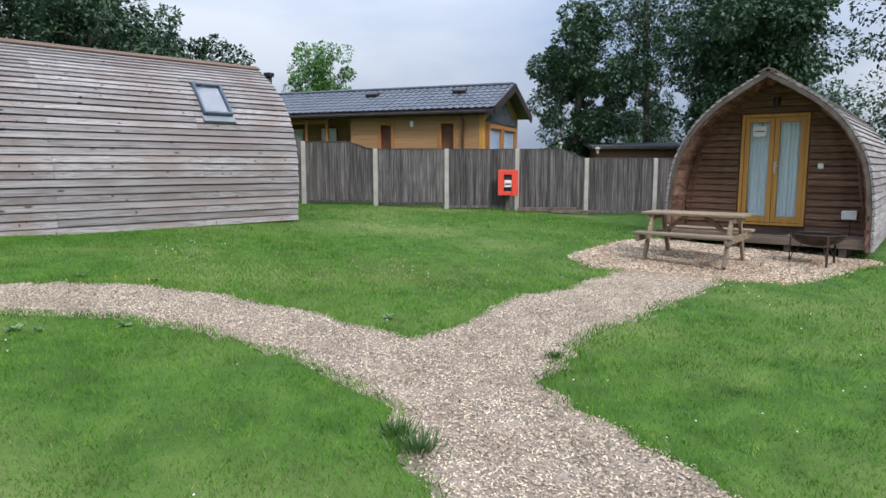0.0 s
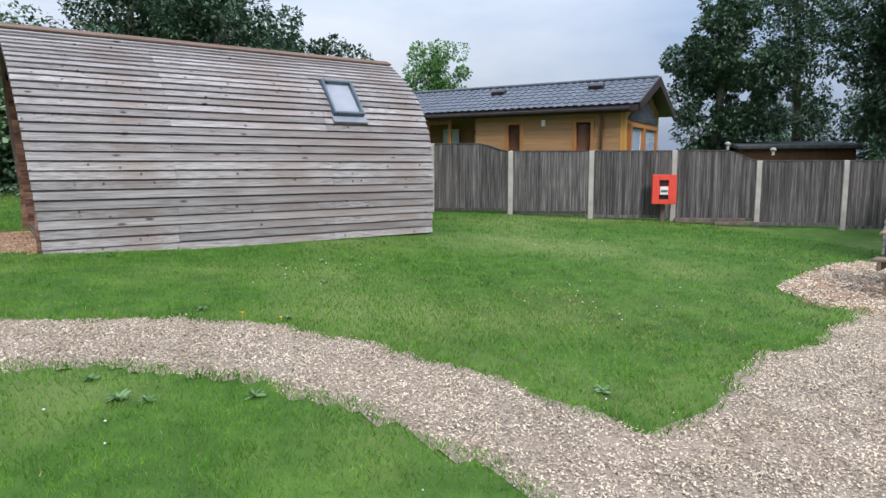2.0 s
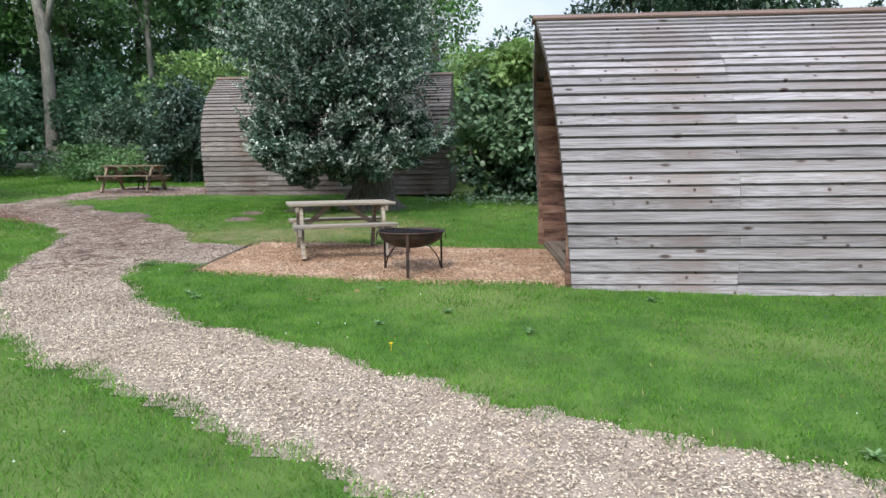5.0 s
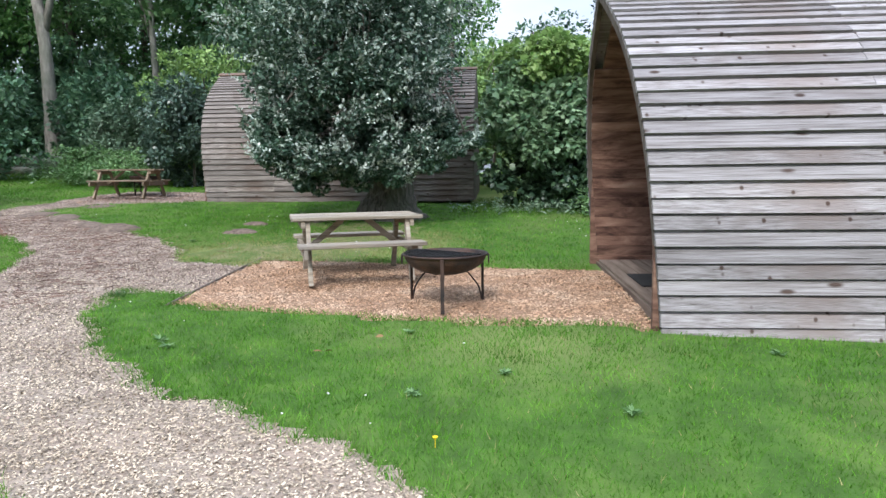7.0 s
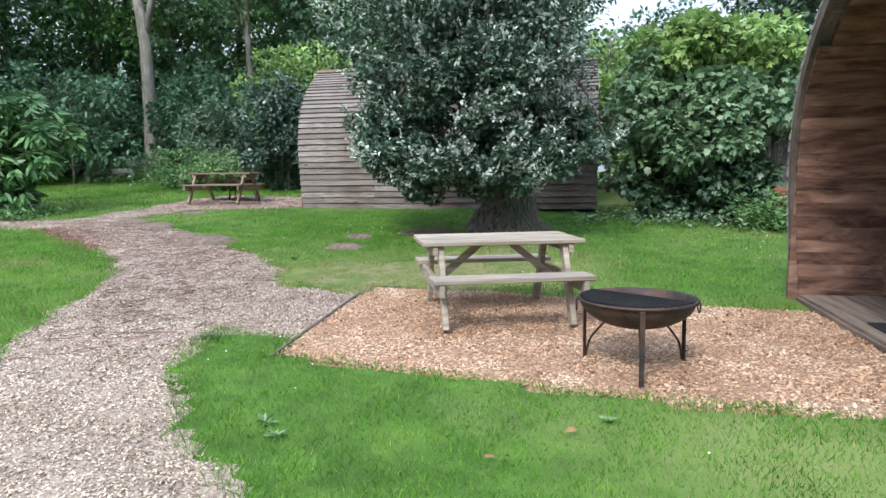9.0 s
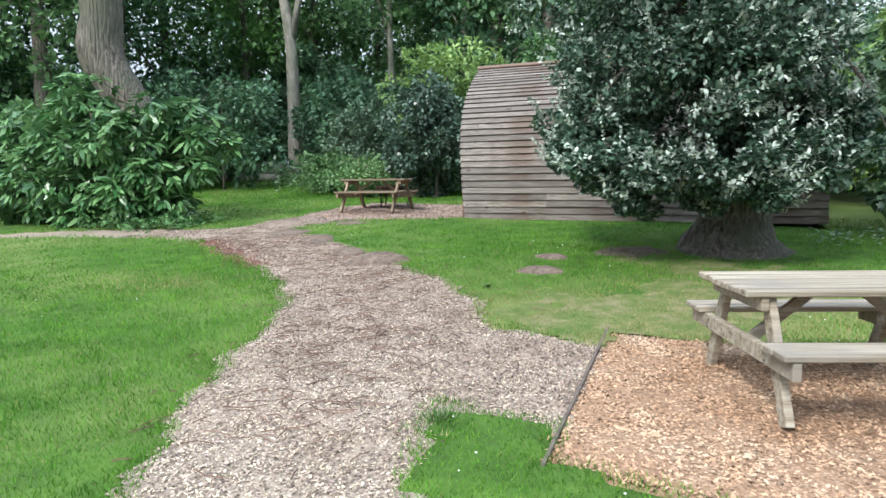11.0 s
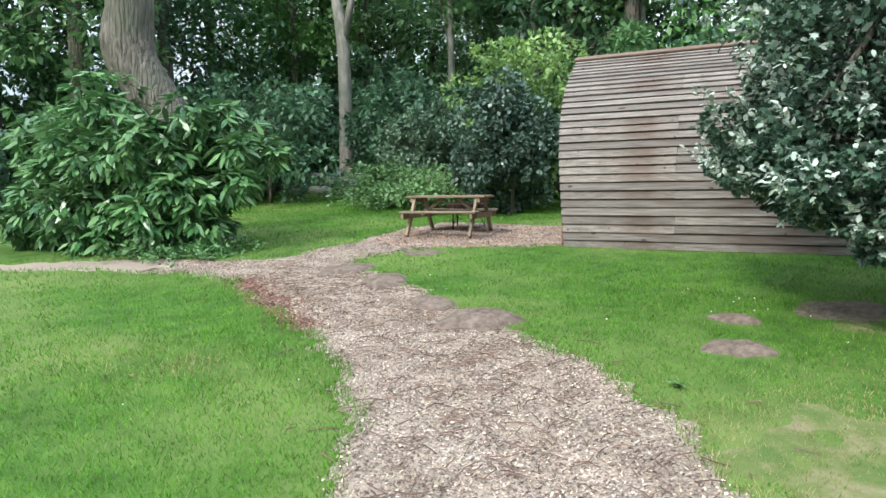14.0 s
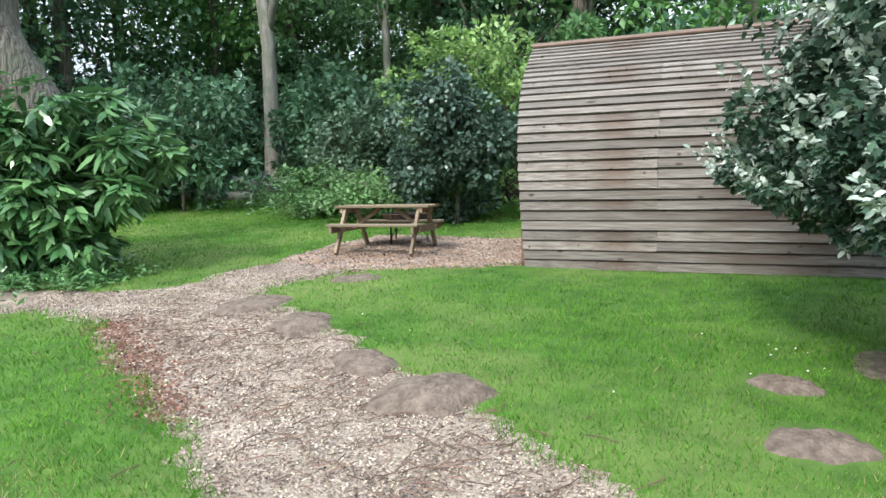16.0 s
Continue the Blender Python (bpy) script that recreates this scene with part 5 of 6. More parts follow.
# slim pale trunks at the edge
forked = tree(-18.7, 31.9, "slim pale forked tree trunk at the wood's edge", [(0, 0, -0.2, 0.30), (0.05, 0, 3, 0.26), (-0.1, 0, 6.2, 0.22), (-1.0, 0, 10, 0.15), (-1.6, 0, 14, 0.08)],
     [((-0.5, 0, 12.5), (3.2, 3, 3), 4500, 40)], 0.32, L_WOOD, M_BARK_PALE, 51, limbs=4)
tube("trunk_fork", [(0.0, 0, 5.2), (0.5, 0, 7.2), (1.1, 0, 9.5), (1.4, 0, 12)], [0.14, 0.13, 0.1, 0.05], M_BARK_PALE, forked, 10, 0.05, 3)
for i, (x, y, h) in enumerate([(-15.2, 34.0, 14), (-12.0, 34.5, 15), (-8.2, 33.5, 14), (-4.6, 32, 15)]):
    wood_tree(x, y, h, 2.6, 140 + i, bark=M_BARK_PALE, tr=0.15, low_crown=0.5, n=2200, label="slim pale-barked woodland tree")
# understorey
for i, (x, y, r, h, mt, lf) in enumerate([(-10.2, 27.6, 1.9, 5.2, L_SYCTOP, 0.17), (-12.9, 26.9, 1.2, 1.15, L_WEED, 0.11), (-11.8, 25.4, 1.0, 1.0, L_WEED, 0.11),
                                          (-14.4, 29.4, 1.4, 2.6, L_SHRUB, 0.15), (-16.4, 32.4, 1.4, 2.3, L_SHRUB, 0.15), (-13.6, 29.8, 1.6, 3.4, L_SHRUB, 0.17), (-14.0, 27.0, 1.2, 1.2, L_WEED, 0.13), (-18.4, 27.2, 2.3, 4.2, L_DARK, 0.22), (-20.5, 28, 2.4, 3.8, L_DARK, 0.26),
                                          (-21.5, 24.0, 2.2, 3.6, L_WOOD, 0.26), (-24.0, 21.0, 2.6, 3.8, L_DARK, 0.28), (-26.0, 18.0, 2.4, 3.2, L_WOOD, 0.28), (-15.8, 31.5, 2.6, 4.2, L_DARK, 0.26), (-12.2, 31.5, 2.4, 4.5, L_DARK, 0.26), (-8.0, 30.5, 2.4, 5.0, L_WOOD, 0.26),
                                          (-5.5, 28.5, 2.5, 5.0, L_DARK, 0.26), (-2.0, 28.0, 2.6, 5.2, L_WOOD, 0.26), (1.5, 27.0, 2.4, 4.4, L_SYC, 0.2), (3.4, 23.0, 1.7, 3.6, L_WOOD, 0.2), (2.2, 25, 2.2, 4.5, L_SYCTOP, 0.18), (-0.6, 25.5, 1.6, 4.4, L_SYCTOP, 0.18),
                                          (5.0, 27, 2.4, 4.3, L_DARK, 0.24), (8.0, 28, 2.4, 4.3, L_WOOD, 0.24), (-29, 21, 2.6, 4.5, L_DARK, 0.3), (-31, 16, 2.6, 4.5, L_WOOD, 0.3), (-23.5, 31, 2.8, 5.5, L_DARK, 0.3), (-20, 35.5, 3, 6.5, L_DARK, 0.32), (-16.5, 38, 3, 6.5, L_WOOD, 0.32), (-12, 36, 3, 6.5, L_DARK, 0.32), (-8, 38, 3, 7, L_WOOD, 0.32), (-4, 36, 3, 6.5, L_DARK, 0.32), (-27, 27, 2.8, 5.5, L_DARK, 0.3), (-25, 35, 3, 7, L_DARK, 0.32), (-31, 25, 3, 6, L_WOOD, 0.32), (-22, 39, 3, 5.5, L_DARK, 0.32), (-26.5, 37.5, 3, 5.5, L_WOOD, 0.32), (-30, 35, 3, 5.5, L_DARK, 0.32), (-33.5, 30, 3, 5.5, L_DARK, 0.32), (-35.5, 24, 3, 5.5, L_WOOD, 0.32), (-36, 18, 3, 5, L_DARK, 0.32), (-35, 12, 3, 5, L_WOOD, 0.32), (-17, 41, 3, 5.5, L_DARK, 0.32)]):
    bush(x, y, r, h, 200 + i, mt, n=int(1500 * r * (1.9 if lf < 0.19 else 1.3)), leaf=lf)

# trees beyond the lodge and the second pod
for i, (x, y, h, r, mt, n, lc) in enumerate([(26.6, 19.3, 8.6, 2.5, L_DEEP, 14000, 0.08), (32.6, 18.9, 15, 3.0, L_DEEP, 10000, 0.2), (26.8, 10.8, 9.6, 3.3, L_DEEP, 19000, 0.06), (29, 12.5, 11.5, 2.8, L_DEEP, 10000, 0.2), (34, 6.6, 15, 3.0, L_DEEP, 9000, 0.15),
                                             (36, 12, 5.5, 3.0, L_DARK, 4000, 0.05), (38, 17, 5.5, 3.2, L_DEEP, 4000, 0.05), (36, 22, 5.0, 3.0, L_DARK, 3500, 0.05), (34, 2, 9, 3.0, L_DEEP, 4000, 0.1), (23.2, 36, 8.2, 2.1, L_ASH, 5000, 0.25),
                                             (6.9, 25.4, 7.4, 2.7, L_DEEP, 6500, 0.2), (4.8, 29.3, 9.4, 3.0, L_DEEP, 6500, 0.2), (9.4, 28.0, 6.8, 2.4, L_DEEP, 5000, 0.2), (12.1, 27.6, 6.0, 2.0, L_DEEP, 5000, 0.15), (1.0, 30.5, 5.8, 2.4, L_DARK, 5000, 0.1)]):
    wood_tree(x, y, h, r, 300 + i, mat=mt, n=int(1.8 * n), low_crown=lc, leaf=0.19, tr=0.2, label="mature broadleaf tree with a dark green crown")

bush(-9.75, 25.7, 1.5, 3.3, 260, L_DOG, n=11000, leaf=0.14, label="dense round dark grey-green shrub beside the far pod", shape=(LEAF_MID, LEAF_MID_F))


def rough_growth(name, n, centre, spread, height, leaf, mat, label, seed, per=9):
    """Upright weedy stalks scattered round a centre, each with leaves up its length."""
    rng = np.random.default_rng(seed)
    q = rng.normal(0, 1, (n, 2)) * spread + centre
    h = height * rng.uniform(0.4, 1.15, n)
    s = rng.uniform(0.1, 1.0, (n, per))
    lean = rng.normal(0, 0.18, (n, 2))
    z0 = ground_z(q[:, 0], q[:, 1])
    p = np.stack([q[:, 0:1] + lean[:, 0:1] * s * h[:, None], q[:, 1:2] + lean[:, 1:2] * s * h[:, None], z0[:, None] + s * h[:, None]], 2).reshape(-1, 3)
    th = rng.uniform(0, 2 * math.pi, n * per)
    V, Fc = leaves(p, np.stack([np.cos(th), np.sin(th), np.full(n * per, 0.4)], 1), leaf, LEAF_LONG, LEAF_LONG_F, rng, 0.1, 0.35)
    tagged(put(name, mesh_np(name, V, Fc, mat)), label, "weeds", kind="stuff")


rough_growth("tall_weeds", 1000, (-12.9, 27.2), (1.2, 0.8), 0.95, 0.13, L_WEED, "tall pale green weeds at the wood's edge", 601)
rough_growth("tall_weeds", 330, (-15.2, 28.3), (1.1, 0.6), 0.75, 0.11, L_SHRUB, "grey-green flowering weeds before the logs", 602)
rough_growth("ground_ivy", 500, (-12.6, 18.35), (0.55, 0.4), 0.22, 0.10, L_LAUREL, "dark ground ivy creeping out below the shrub", 603, 6)
rough_growth("nettles", 260, (1.75, 18.75), (0.35, 0.3), 0.6, 0.10, L_WEED, "fresh green nettles beside the metal box", 604)
rough_growth("shrub_undergrowth", 150, (0.5, 18.95), (0.8, 0.25), 0.26, 0.09, L_SHRUB, "low straggling weeds under the sycamore shrub", 605, 6)


# ---- grass, chips and litter ----
def grass():
    rng = np.random.default_rng(31)
    N = 2250000
    x, y = rng.uniform(-15, 13, N), rng.uniform(0.5, 22, N)
    x, y = np.concatenate([x, rng.uniform(-21, -8, 350000)]), np.concatenate([y, rng.uniform(22, 30.5, 350000)])
    N = len(x)
    line = np.array([(0.0, 0.0), (0.4, 3.3), (-0.3, 6.1), (-1.2, 7.6), (-3.5, 9.9), (-5.0, 12.5)])
    dn = np.full(N, 1e3)
    for a, b in zip(line[:-1], line[1:]):
        d = b - a
        s = np.clip(((x - a[0]) * d[0] + (y - a[1]) * d[1]) / (d @ d), 0, 1)
        dn = np.minimum(dn, np.hypot(x - a[0] - s * d[0], y - a[1] - s * d[1]))
    pre = rng.random(N) < np.clip(1.2 - dn / 8, 0.14, 1)
    x, y, dn = x[pre], y[pre], dn[pre]
    N = len(x)
    bd = bare_dist(x, y)
    lush = 0.5 + 0.5 * np.sin(0.9 * x + 1.3 * np.sin(0.7 * y)) * np.sin(1.1 * y + 0.8)
    ok = (bd > -0.03 + rng.normal(0, 0.03, N)) & ~((x > 0.75) & (x < 6.9) & (y > 11.2) & (y < 14.5)) & ~((x > -7.1) & (x < -0.9) & (y > 20.7))
    hb = np.full(N, 9.0)
    for hx, hy, hr in ((-6.55, 16.22, 0.4), (-4.44, 16.17, 0.3), (-4.5, 17.0, 0.24), (-7.25, 16.65, 0.3), (-8.25, 17.4, 0.36), (-9.2, 18.0, 0.42)):
        hb = np.minimum(hb, np.hypot(x - hx, y - hy) - hr * 0.9)
    ok &= hb > rng.normal(0, 0.03, N)
    ok &= ~((worn(x, y) > 0.5) & (rng.random(N) < 0.3))
    x, y, dn, bd, lush = x[ok], y[ok], dn[ok], bd[ok], lush[ok]
    n = len(x)
    z = ground_z(x, y) - 0.006
    h = rng.uniform(0.022, 0.05, n) * (0.8 + 0.4 * lush) * np.where(bd < 0.14, 1.18, 1.0) * (1 + np.clip(dn - 5, 0, 12) * 0.03)
    w = rng.uniform(0.0016, 0.0034, n) * (1 + np.clip(dn - 2, 0, 14) * 0.13)
    th = rng.uniform(0, 2 * math.pi, n)
    ph = rng.uniform(0, 2 * math.pi, n)
    ln = h * rng.uniform(0.2, 1.1, n)
    V = np.zeros((n, 3, 3))
    V[:, 0] = np.stack([x - w * np.cos(th), y - w * np.sin(th), z], 1)
    V[:, 1] = np.stack([x + w * np.cos(th), y + w * np.sin(th), z], 1)
    V[:, 2] = np.stack([x + ln * np.cos(ph), y + ln * np.sin(ph), z + h], 1)
    base = np.arange(n)[:, None] * 3
    Fc = base + [0, 1, 2]
    dry = np.exp(-((x + 3.3) / 1.3) ** 2 - ((y - 14.7) / 0.9) ** 2) + 0.6 * np.exp(-((x + 1.9) / 1.2) ** 2 - ((y - 15.8) / 0.8) ** 2) + 0.35 * np.exp(-((x - 5.2) / 1.0) ** 2 - ((y - 6.2) / 1.2) ** 2) + 0.4 * np.exp(-((x + 8.3) / 0.8) ** 2 - ((y - 14.4) / 0.4) ** 2)
    dry = (1.7 * dry * (0.75 + 0.5 * np.sin(5 * x + 2 * y) * np.sin(4 * y)) + 0.02 > rng.random(n))
    V = V.reshape(n, 3, 3)
    for sel, mt, nm, lab in ((~dry, M_BLADE, "grass", "short green lawn grass with clover patches"), (dry, M_STRAW, "dry_grass", "straw-coloured dry grass in worn patches")):
        k = int(sel.sum())
        tagged(put(nm, mesh_np(nm, V[sel].reshape(-1, 3), np.arange(k * 3).reshape(-1, 3), mt)), lab, "grass", kind="stuff")


def chips(name, mask, n, box_, size, mat, label, seed, lift=0.0):
    rng = np.random.default_rng(seed)
    x, y = rng.uniform(box_[0], box_[2], n), rng.uniform(box_[1], box_[3], n)
    ok = mask(x, y, rng)
    x, y = x[ok], y[ok]
    n = len(x)
    z = ground_z(x, y) - 0.008 + lift + rng.uniform(-0.004, 0.006, n)
    a = rng.uniform(0, 2 * math.pi, n)
    L, W, T = size * rng.uniform(0.6, 1.5, n), size * rng.uniform(0.35, 0.8, n), size * rng.uniform(0.3, 0.7, n)
    t1, t2 = rng.normal(0, 0.35, n), rng.normal(0, 0.35, n)
    c, s = np.cos(a), np.sin(a)
    ux = np.stack([c, s, t1], 1) * L[:, None]
    uy = np.stack([-s, c, t2], 1) * W[:, None]
    uz = np.stack([-t1 * c + t2 * s, -t1 * s - t2 * c, np.ones(n)], 1) * T[:, None]
    p = np.stack([x, y, z], 1)
    j = lambda: rng.uniform(0.6, 1.2, (n, 1))
    V = np.stack([p + ux * j() + uy * j(), p - ux * j() + uy * j(), p - ux * j() - uy * j(), p + ux * j() - uy * j(), p + uz + 0.25 * ux * (j() - 0.9)], 1)
    Fq = np.array([(0, 1, 4), (1, 2, 4), (2, 3, 4), (3, 0, 4)])
    Fc = Fq[None] + (np.arange(n) * 5)[:, None, None]
    tagged(put(name, mesh_np(name, V.reshape(-1, 3), Fc.reshape(-1, 3), mat)), label, "gravel", kind="stuff")


def near_path(x, y, rng):
    d = path_dist(x, y)
    return (d < 0.02 + rng.normal(0, 0.045, len(x))) & (pad_dist(x, y) > 0)


grass()
def bark_share(y):
    return np.clip((y - 9.0) / 6.0, 0.0, 0.75)


chips("stone_chips", lambda x, y, r: near_path(x, y, r) & (r.random(len(x)) > bark_share(y)), 1650000, (-12, 0, 9, 19.5), 0.0074, M_CHIP, "pale stone chips on the path", 41)
chips("bark_chips", lambda x, y, r: near_path(x, y, r) & (r.random(len(x)) < bark_share(y)), 700000, (-12, 8.8, 2, 20.5), 0.0086, M_BARKCHIP, "brown bark chips on the path", 45)
chips("wood_chips", lambda x, y, r: pad_dist(x, y) < r.normal(0, 0.03, len(x)), 80000, (-3.6, 11.0, 1.3, 14.2), 0.012, M_PADCHIP, "orange wood chips on the pad", 42)
chips("wood_chips", lambda x, y, r: pad_dist(x, y) < r.normal(0, 0.03, len(x)), 42000, (7.5, 2.6, 13.2, 6.8), 0.016, M_CHIP, "pale chips on the pad before the pod", 43)
chips("wood_chips", lambda x, y, r: pad_dist(x, y) < r.normal(0, 0.03, len(x)), 22000, (-10.8, 19.6, -7, 23.7), 0.018, M_BARKCHIP, "pale brown wood chips on the far pad", 44)


def litter_near(x, y, r):
    d = line_dist(x, y, [(-10.05, 17.04, 0.1), (-8.91, 16.19, 0.1), (-7.99, 15.5, 0.1)])
    return d < np.abs(r.normal(0, 0.16, len(x)))


chips("bark_litter", litter_near, 60000, (-11.5, 13, -5, 18.5), 0.013, M_LITTER, "red-brown bark litter along the path's edge", 46, 0.004)


# ---- small things on the ground ----
def edging():
    e = thing("timber_edging", pose(0, 0, 0), "weathered timber edging board along the wood chip pad", "edging")
    for a, b in (((-3.31, 11.70), (-3.345, 12.95)), ((-3.347, 12.97), (-3.39, 14.25))):
        up = 0.012
        v0, v1 = Vector((*a, gz(*a) + up - 0.05)), Vector((*b, gz(*b) + up - 0.05))
        part("edging_board", beam(v0, v1, 0.022, 0.10, 0.004), M_EDGE, e)


edging()


def molehill(x, y, r, h, seed):
    rng = np.random.default_rng(seed)
    n, k = 26, 7
    v, f = [], []
    for i in range(k + 1):
        s = i / k
        for j in range(n):
            th = 2 * math.pi * j / n
            rr = r * (1 - s) * (1 + 0.18 * math.sin(2 * th + seed) + 0.10 * math.sin(5 * th + 2 * seed)) * (1 if i else 1.08)
            px, py = rr * math.cos(th), rr * math.sin(th)
            lump = rng.uniform(-0.006, 0.010) if 0 < i < k else 0
            v.append((px, py, gz(x + px, y + py) - gz(x, y) + h * (1 - (1 - s) ** 2) + lump - (0.03 if i == 0 else 0)))
    for i in range(k):
        for j in range(n):
            f.append((i * n + j, i * n + (j + 1) % n, (i + 1) * n + (j + 1) % n, (i + 1) * n + j))
    ob = put("molehill", mesh_of("molehill", v, f, M_EARTH, True), None, pose(x, y, gz(x, y)))
    tagged(ob, "low mound of bare grey-brown earth in the lawn", "molehill", group="molehills beside the path")


for i, (x, y, r, h) in enumerate([(-6.55, 16.22, 0.36, 0.10), (-4.44, 16.17, 0.24, 0.05), (-4.5, 17.0, 0.2, 0.04), (-7.25, 16.65, 0.26, 0.06), (-8.25, 17.4, 0.32, 0.07), (-9.2, 18.0, 0.38, 0.05), (-8.8, 19.4, 0.30, 0.03), (-3.6, 17.6, 0.45, 0.03)]):
    molehill(x, y, r, h, i)


def rosette(x, y, r, seed, label, mat=None):
    rng = np.random.default_rng(seed)
    n = 26
    th = rng.uniform(0, 2 * math.pi, n)
    aim = np.stack([np.cos(th), np.sin(th), rng.uniform(0.05, 0.6, n)], 1)
    V, Fc = leaves(np.zeros((n, 3)) + [0, 0, 0.02], aim, r * 0.55, LEAF_LONG, LEAF_LONG_F, rng, 0.0, 0.15)
    ob = put("weed", mesh_np("weed", V, Fc, mat or L_WEED), None, pose(x, y, gz(x, y)))
    tagged(ob, label, "weed", group="weeds in the lawn")


for i, (x, y, r) in enumerate([(-2.83, 10.67, 0.13), (-2.7, 10.55, 0.10), (-0.84, 9.85, 0.10), (0.38, 9.64, 0.10), (1.56, 10.69, 0.11), (-1.04, 11.09, 0.09), (0.97, 5.97, 0.13), (1.1, 5.85, 0.10), (1.66, 5.6, 0.12), (3.62, 4.62, 0.13),
                               (2.44, 7.1, 0.10), (-1.57, 6.7, 0.10), (3.32, 8.28, 0.11), (3.81, 9.49, 0.12), (1.91, 7.75, 0.12), (-4.75, 15.2, 0.12), (0.87, 6.4, 0.10), (-0.3, 10.2, 0.09)]):
    if float(bare_dist(x, y)) > 0.05:
        rosette(x, y, r, 400 + i, "pale green broad-leaved weed in the lawn")


def tuft(x, y, r, h, n, seed, label):
    """A tuft of longer grass."""
    rng = np.random.default_rng(seed)
    th = rng.uniform(0, 2 * math.pi, n)
    q = np.abs(rng.normal(0, 0.5, n)) * r
    aim = np.stack([np.cos(th) * 0.5, np.sin(th) * 0.5, np.ones(n)], 1)
    p = np.stack([np.cos(th) * q, np.sin(th) * q, np.zeros(n)], 1)
    V, Fc = leaves(p, aim, h, LEAF_LONG * np.array([1, 0.25, 1]), LEAF_LONG_F, rng, 0.0, 0.18)
    tagged(put("grass_tuft", mesh_np("grass_tuft", V, Fc, L_TUFT), None, pose(x, y, gz(x, y))), label, "grass tuft", group="grass tufts at the path's edge")


L_TUFT = leaf_material("tuft_blade", (0.03, 0.085, 0.02), (0.11, 0.20, 0.05), rough=0.5)
for i, (x, y, r, h) in enumerate([(2.16, 2.68, 0.10, 0.09), (2.12, 2.47, 0.14, 0.10), (3.95, 3.0, 0.09, 0.06), (-3.95, 12.0, 0.12, 0.06)]):
    tuft(x, y, r, h, 160, 500 + i, "longer dark green grass tuft at the path's edge")

M_DEADLEAF = material("dead_leaf", [(0.3, (0.16, 0.09, 0.04)), (0.7, (0.30, 0.19, 0.09))], bump=0.2, vary=0.2)
for i, (x, y) in enumerate([(-1.63, 10.52), (-1.55, 10.5), (-7.0, 14.26), (-8.21, 13.96), (-1.2, 10.9)]):
    V, Fc = leaves(np.array([[0, 0, 0.04]]), np.array([[math.cos(i), math.sin(i), 0.1]]), 0.065, LEAF_MID * np.array([1, 0.8, 1.5]), LEAF_MID_F, np.random.default_rng(i), 0.0, 0.05)
    tagged(put("fallen_leaf", mesh_np("fallen_leaf", V, Fc, M_DEADLEAF), None, pose(x, y, gz(x, y))), "curled brown fallen leaf on the grass", "leaf", group="fallen leaves")


def storage_box():
    x, y = 2.15, 19.15
    b = thing("storage_box", pose(x, y, gz(x, y), 0, 0, -40), "red-brown metal box on a dark base by the fence", "storage box")
    part("body", boxed(-0.28, -0.28, 0.1, 0.28, 0.28, 0.62, 0.05), M_RUSTBOX, b)
    part("base", boxed(-0.25, -0.25, -0.05, 0.25, 0.25, 0.1, 0.01), M_BLACK, b, "dark base")


storage_box()


def old_log(x, y, r, ln, rz, seed):
    pts = [(-ln / 2, 0, r * 0.7), (-ln / 4, 0.05, r * 0.8), (0, 0, r * 0.75), (ln / 4, -0.06, r * 0.8), (ln / 2, 0, r * 0.7)]
    v, f = tube_arrays(pts, [r * 0.8, r, r * 0.95, r * 1.05, r * 0.85], 12, 0.09, seed)
    ob = put("old_log", mesh_of("old_log", v, f, M_STONE, True), None, pose(x, y, gz(x, y), 0, 0, rz))
    tagged(ob, "pale grey weathered log lying at the wood's edge", "log", group="old logs")


for i, q in enumerate([(-18.6, 30.0, 0.34, 0.9, 20), (-17.6, 30.3, 0.28, 1.6, -10), (-16.7, 30.4, 0.22, 1.0, 30), (-19.6, 29.2, 0.18, 1.2, 0), (-18.2, 29.0, 0.14, 1.5, 10)]):
    old_log(*q, i)


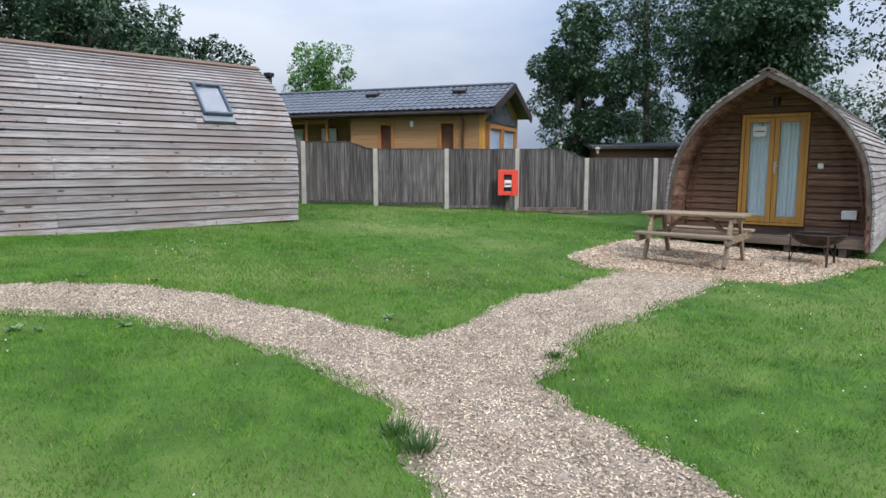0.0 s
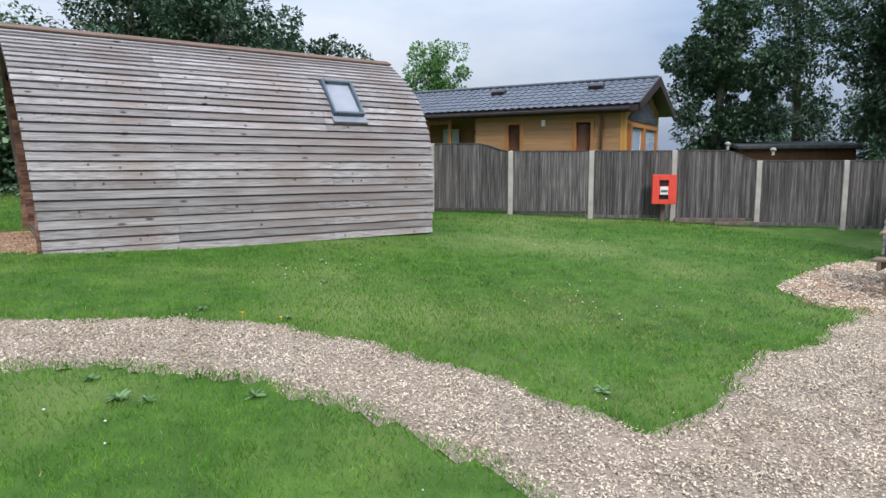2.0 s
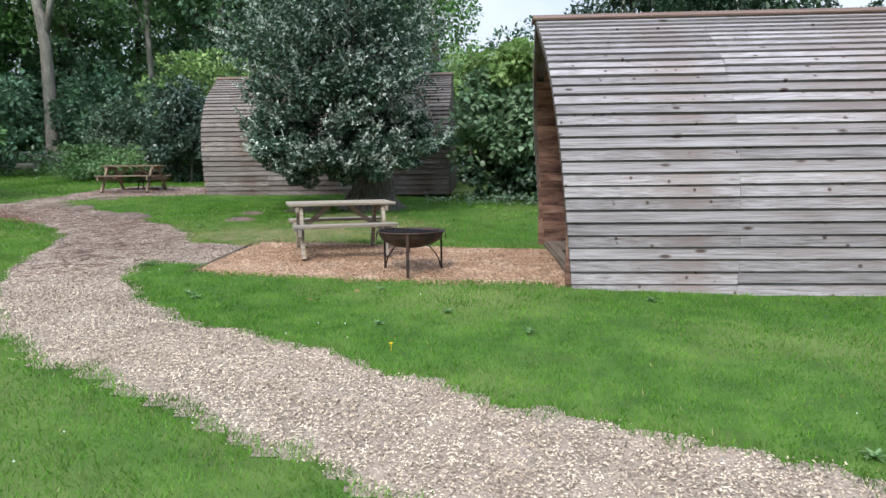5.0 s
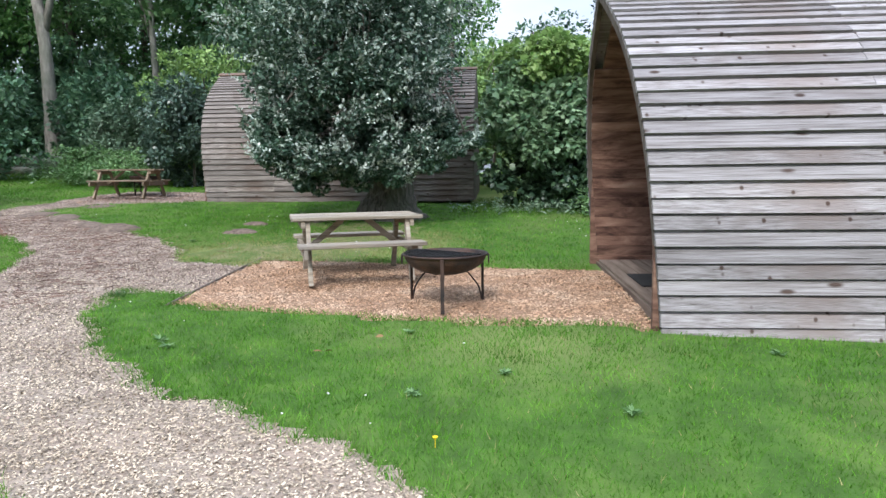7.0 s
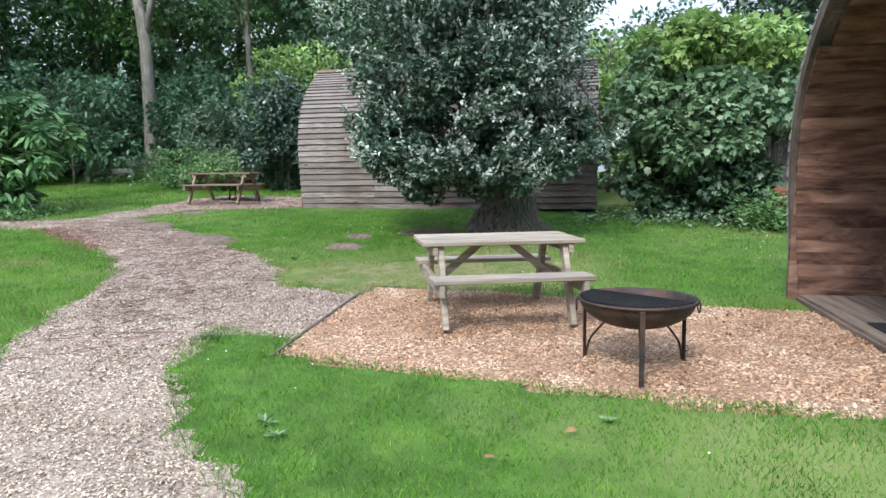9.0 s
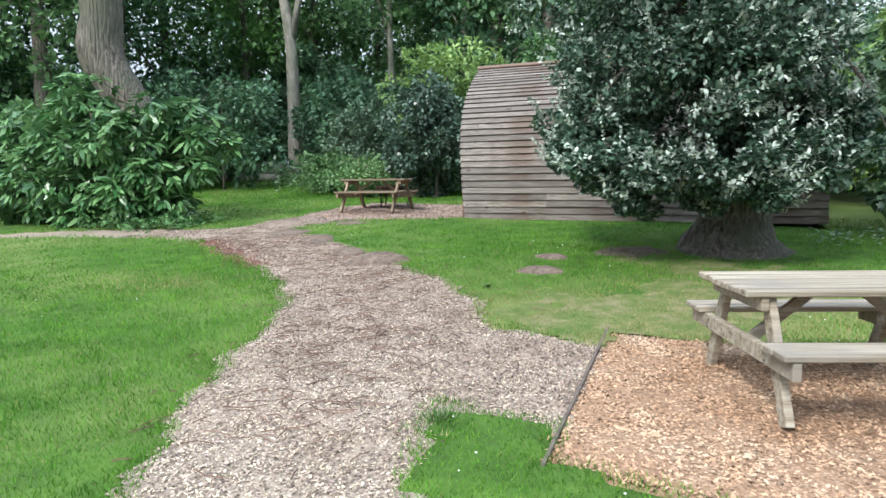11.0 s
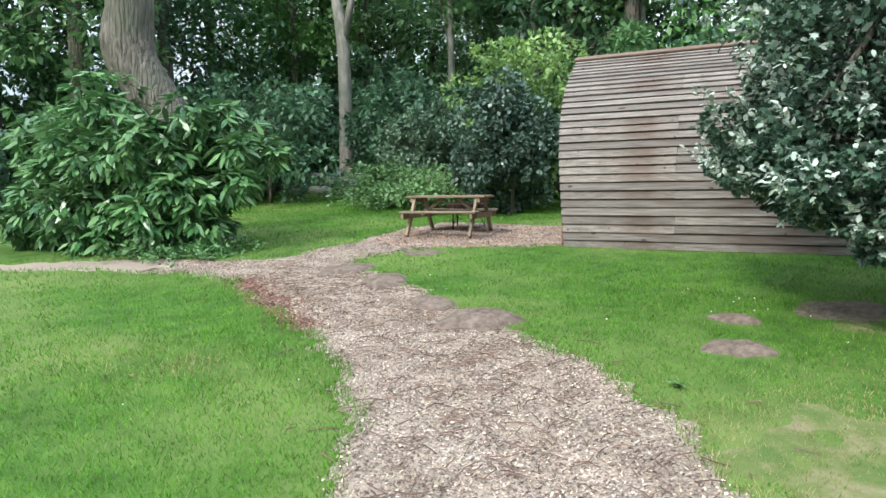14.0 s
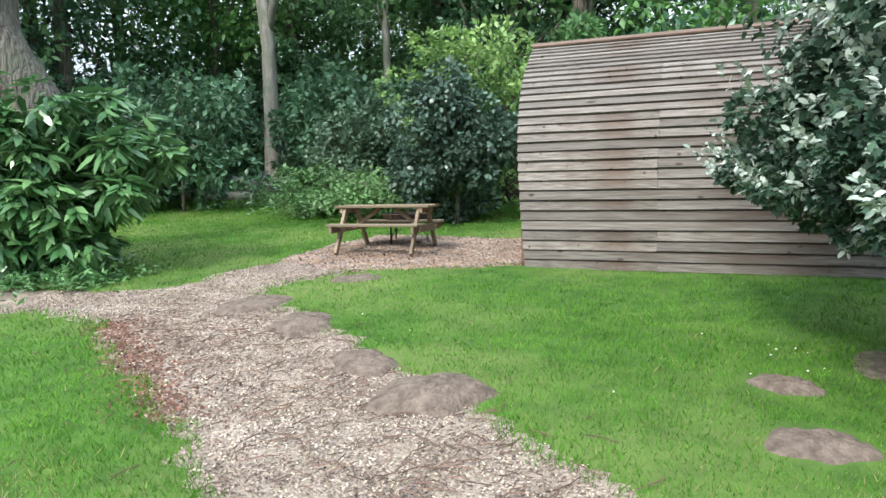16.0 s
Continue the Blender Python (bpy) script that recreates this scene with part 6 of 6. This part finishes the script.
def specks():
    """White clover heads and a few yellow dandelions in the lawn, and fallen twigs on the path."""
    rng = np.random.default_rng(77)
    n = 2600
    x, y = rng.uniform(-9, 10, n), rng.uniform(1, 18, n)
    cl = np.sin(1.3 * x + 0.5) * np.sin(1.1 * y + 1) + rng.normal(0, 0.5, n)
    ok = (bare_dist(x, y) > 0.12) & (cl > 0.55) & ~((x > 0.5) & (x < 6.9) & (y > 11) & (y < 14.7))
    x, y = x[ok], y[ok]
    n = len(x)
    z = ground_z(x, y) + rng.uniform(0.035, 0.055, n)
    r = rng.uniform(0.005, 0.010, n)
    o = np.array([(1, 0, 0), (0, 1, 0), (-1, 0, 0), (0, -1, 0), (0, 0, 0.9), (0, 0, -0.7)])
    V = np.stack([x, y, z], 1)[:, None] + r[:, None, None] * o[None]
    Fq = np.array([(0, 1, 4), (1, 2, 4), (2, 3, 4), (3, 0, 4), (1, 0, 5), (2, 1, 5), (3, 2, 5), (0, 3, 5)])
    Fc = (Fq[None] + (np.arange(n) * 6)[:, None, None]).reshape(-1, 3)
    tagged(put("clover_flowers", mesh_np("clover_flowers", V.reshape(-1, 3), Fc, M_WHITE)), "small white clover heads in the lawn", "flowers", kind="stuff")
    n = 900
    s = rng.uniform(0.62, 0.98, n)
    c = MAIN[(s * (len(MAIN) - 1)).astype(int)]
    x, y = c[:, 0] + rng.normal(0, 0.45, n), c[:, 1] + rng.normal(0, 0.45, n)
    L = rng.uniform(0.02, 0.10, n)
    a = rng.uniform(0, math.pi, n)
    w = rng.uniform(0.0012, 0.003, n)
    dx, dy = np.cos(a) * L, np.sin(a) * L
    nx, ny = -np.sin(a) * w, np.cos(a) * w
    kx = rng.normal(0, 0.25, n) * L
    mx, my = x - np.sin(a) * kx, y + np.cos(a) * kx
    P = lambda px, py, q: np.stack([px, py, ground_z(px, py) + 0.008 + q], 1)
    V = np.stack([P(x - dx - nx, y - dy - ny, 0), P(x - dx + nx, y - dy + ny, 0), P(mx - nx, my - ny, 0.006), P(mx + nx, my + ny, 0.006), P(x + dx - nx, y + dy - ny, 0), P(x + dx + nx, y + dy + ny, 0), P(mx, my, 0.012), P(x - dx, y - dy, 0.006), P(x + dx, y + dy, 0.006)], 1)
    Fq = np.array([(0, 2, 6, 7), (1, 7, 6, 3), (2, 4, 8, 6), (3, 6, 8, 5)])
    Fc = (Fq[None] + (np.arange(n) * 9)[:, None, None]).reshape(-1, 4)
    tagged(put("fallen_twigs", mesh_np("fallen_twigs", V.reshape(-1, 3), Fc, M_TWIG)), "dark fallen twigs lying on the path", "twigs", kind="stuff")


specks()
M_YELLOW = material("dandelion_yellow", [(0.3, (0.75, 0.50, 0.01)), (0.7, (0.85, 0.62, 0.02))], bump=0.2)
for i, (x, y) in enumerate([(2.36, 7.03), (2.13, 7.34), (-0.64, 9.2), (0.3, 6.72)]):
    bm = bmesh.new()
    bmesh.ops.create_cone(bm, cap_ends=True, segments=9, radius1=0.005, radius2=0.015, depth=0.014, matrix=pose(0, 0, 0.05))
    bmesh.ops.create_cone(bm, cap_ends=True, segments=5, radius1=0.002, radius2=0.002, depth=0.06, matrix=pose(0, 0, 0.02))
    d = put("dandelion", from_bm("dandelion", bm, M_YELLOW), None, pose(x, y, gz(x, y)))
    tagged(d, "yellow dandelion flower at the path's edge", "flower", group="dandelions")
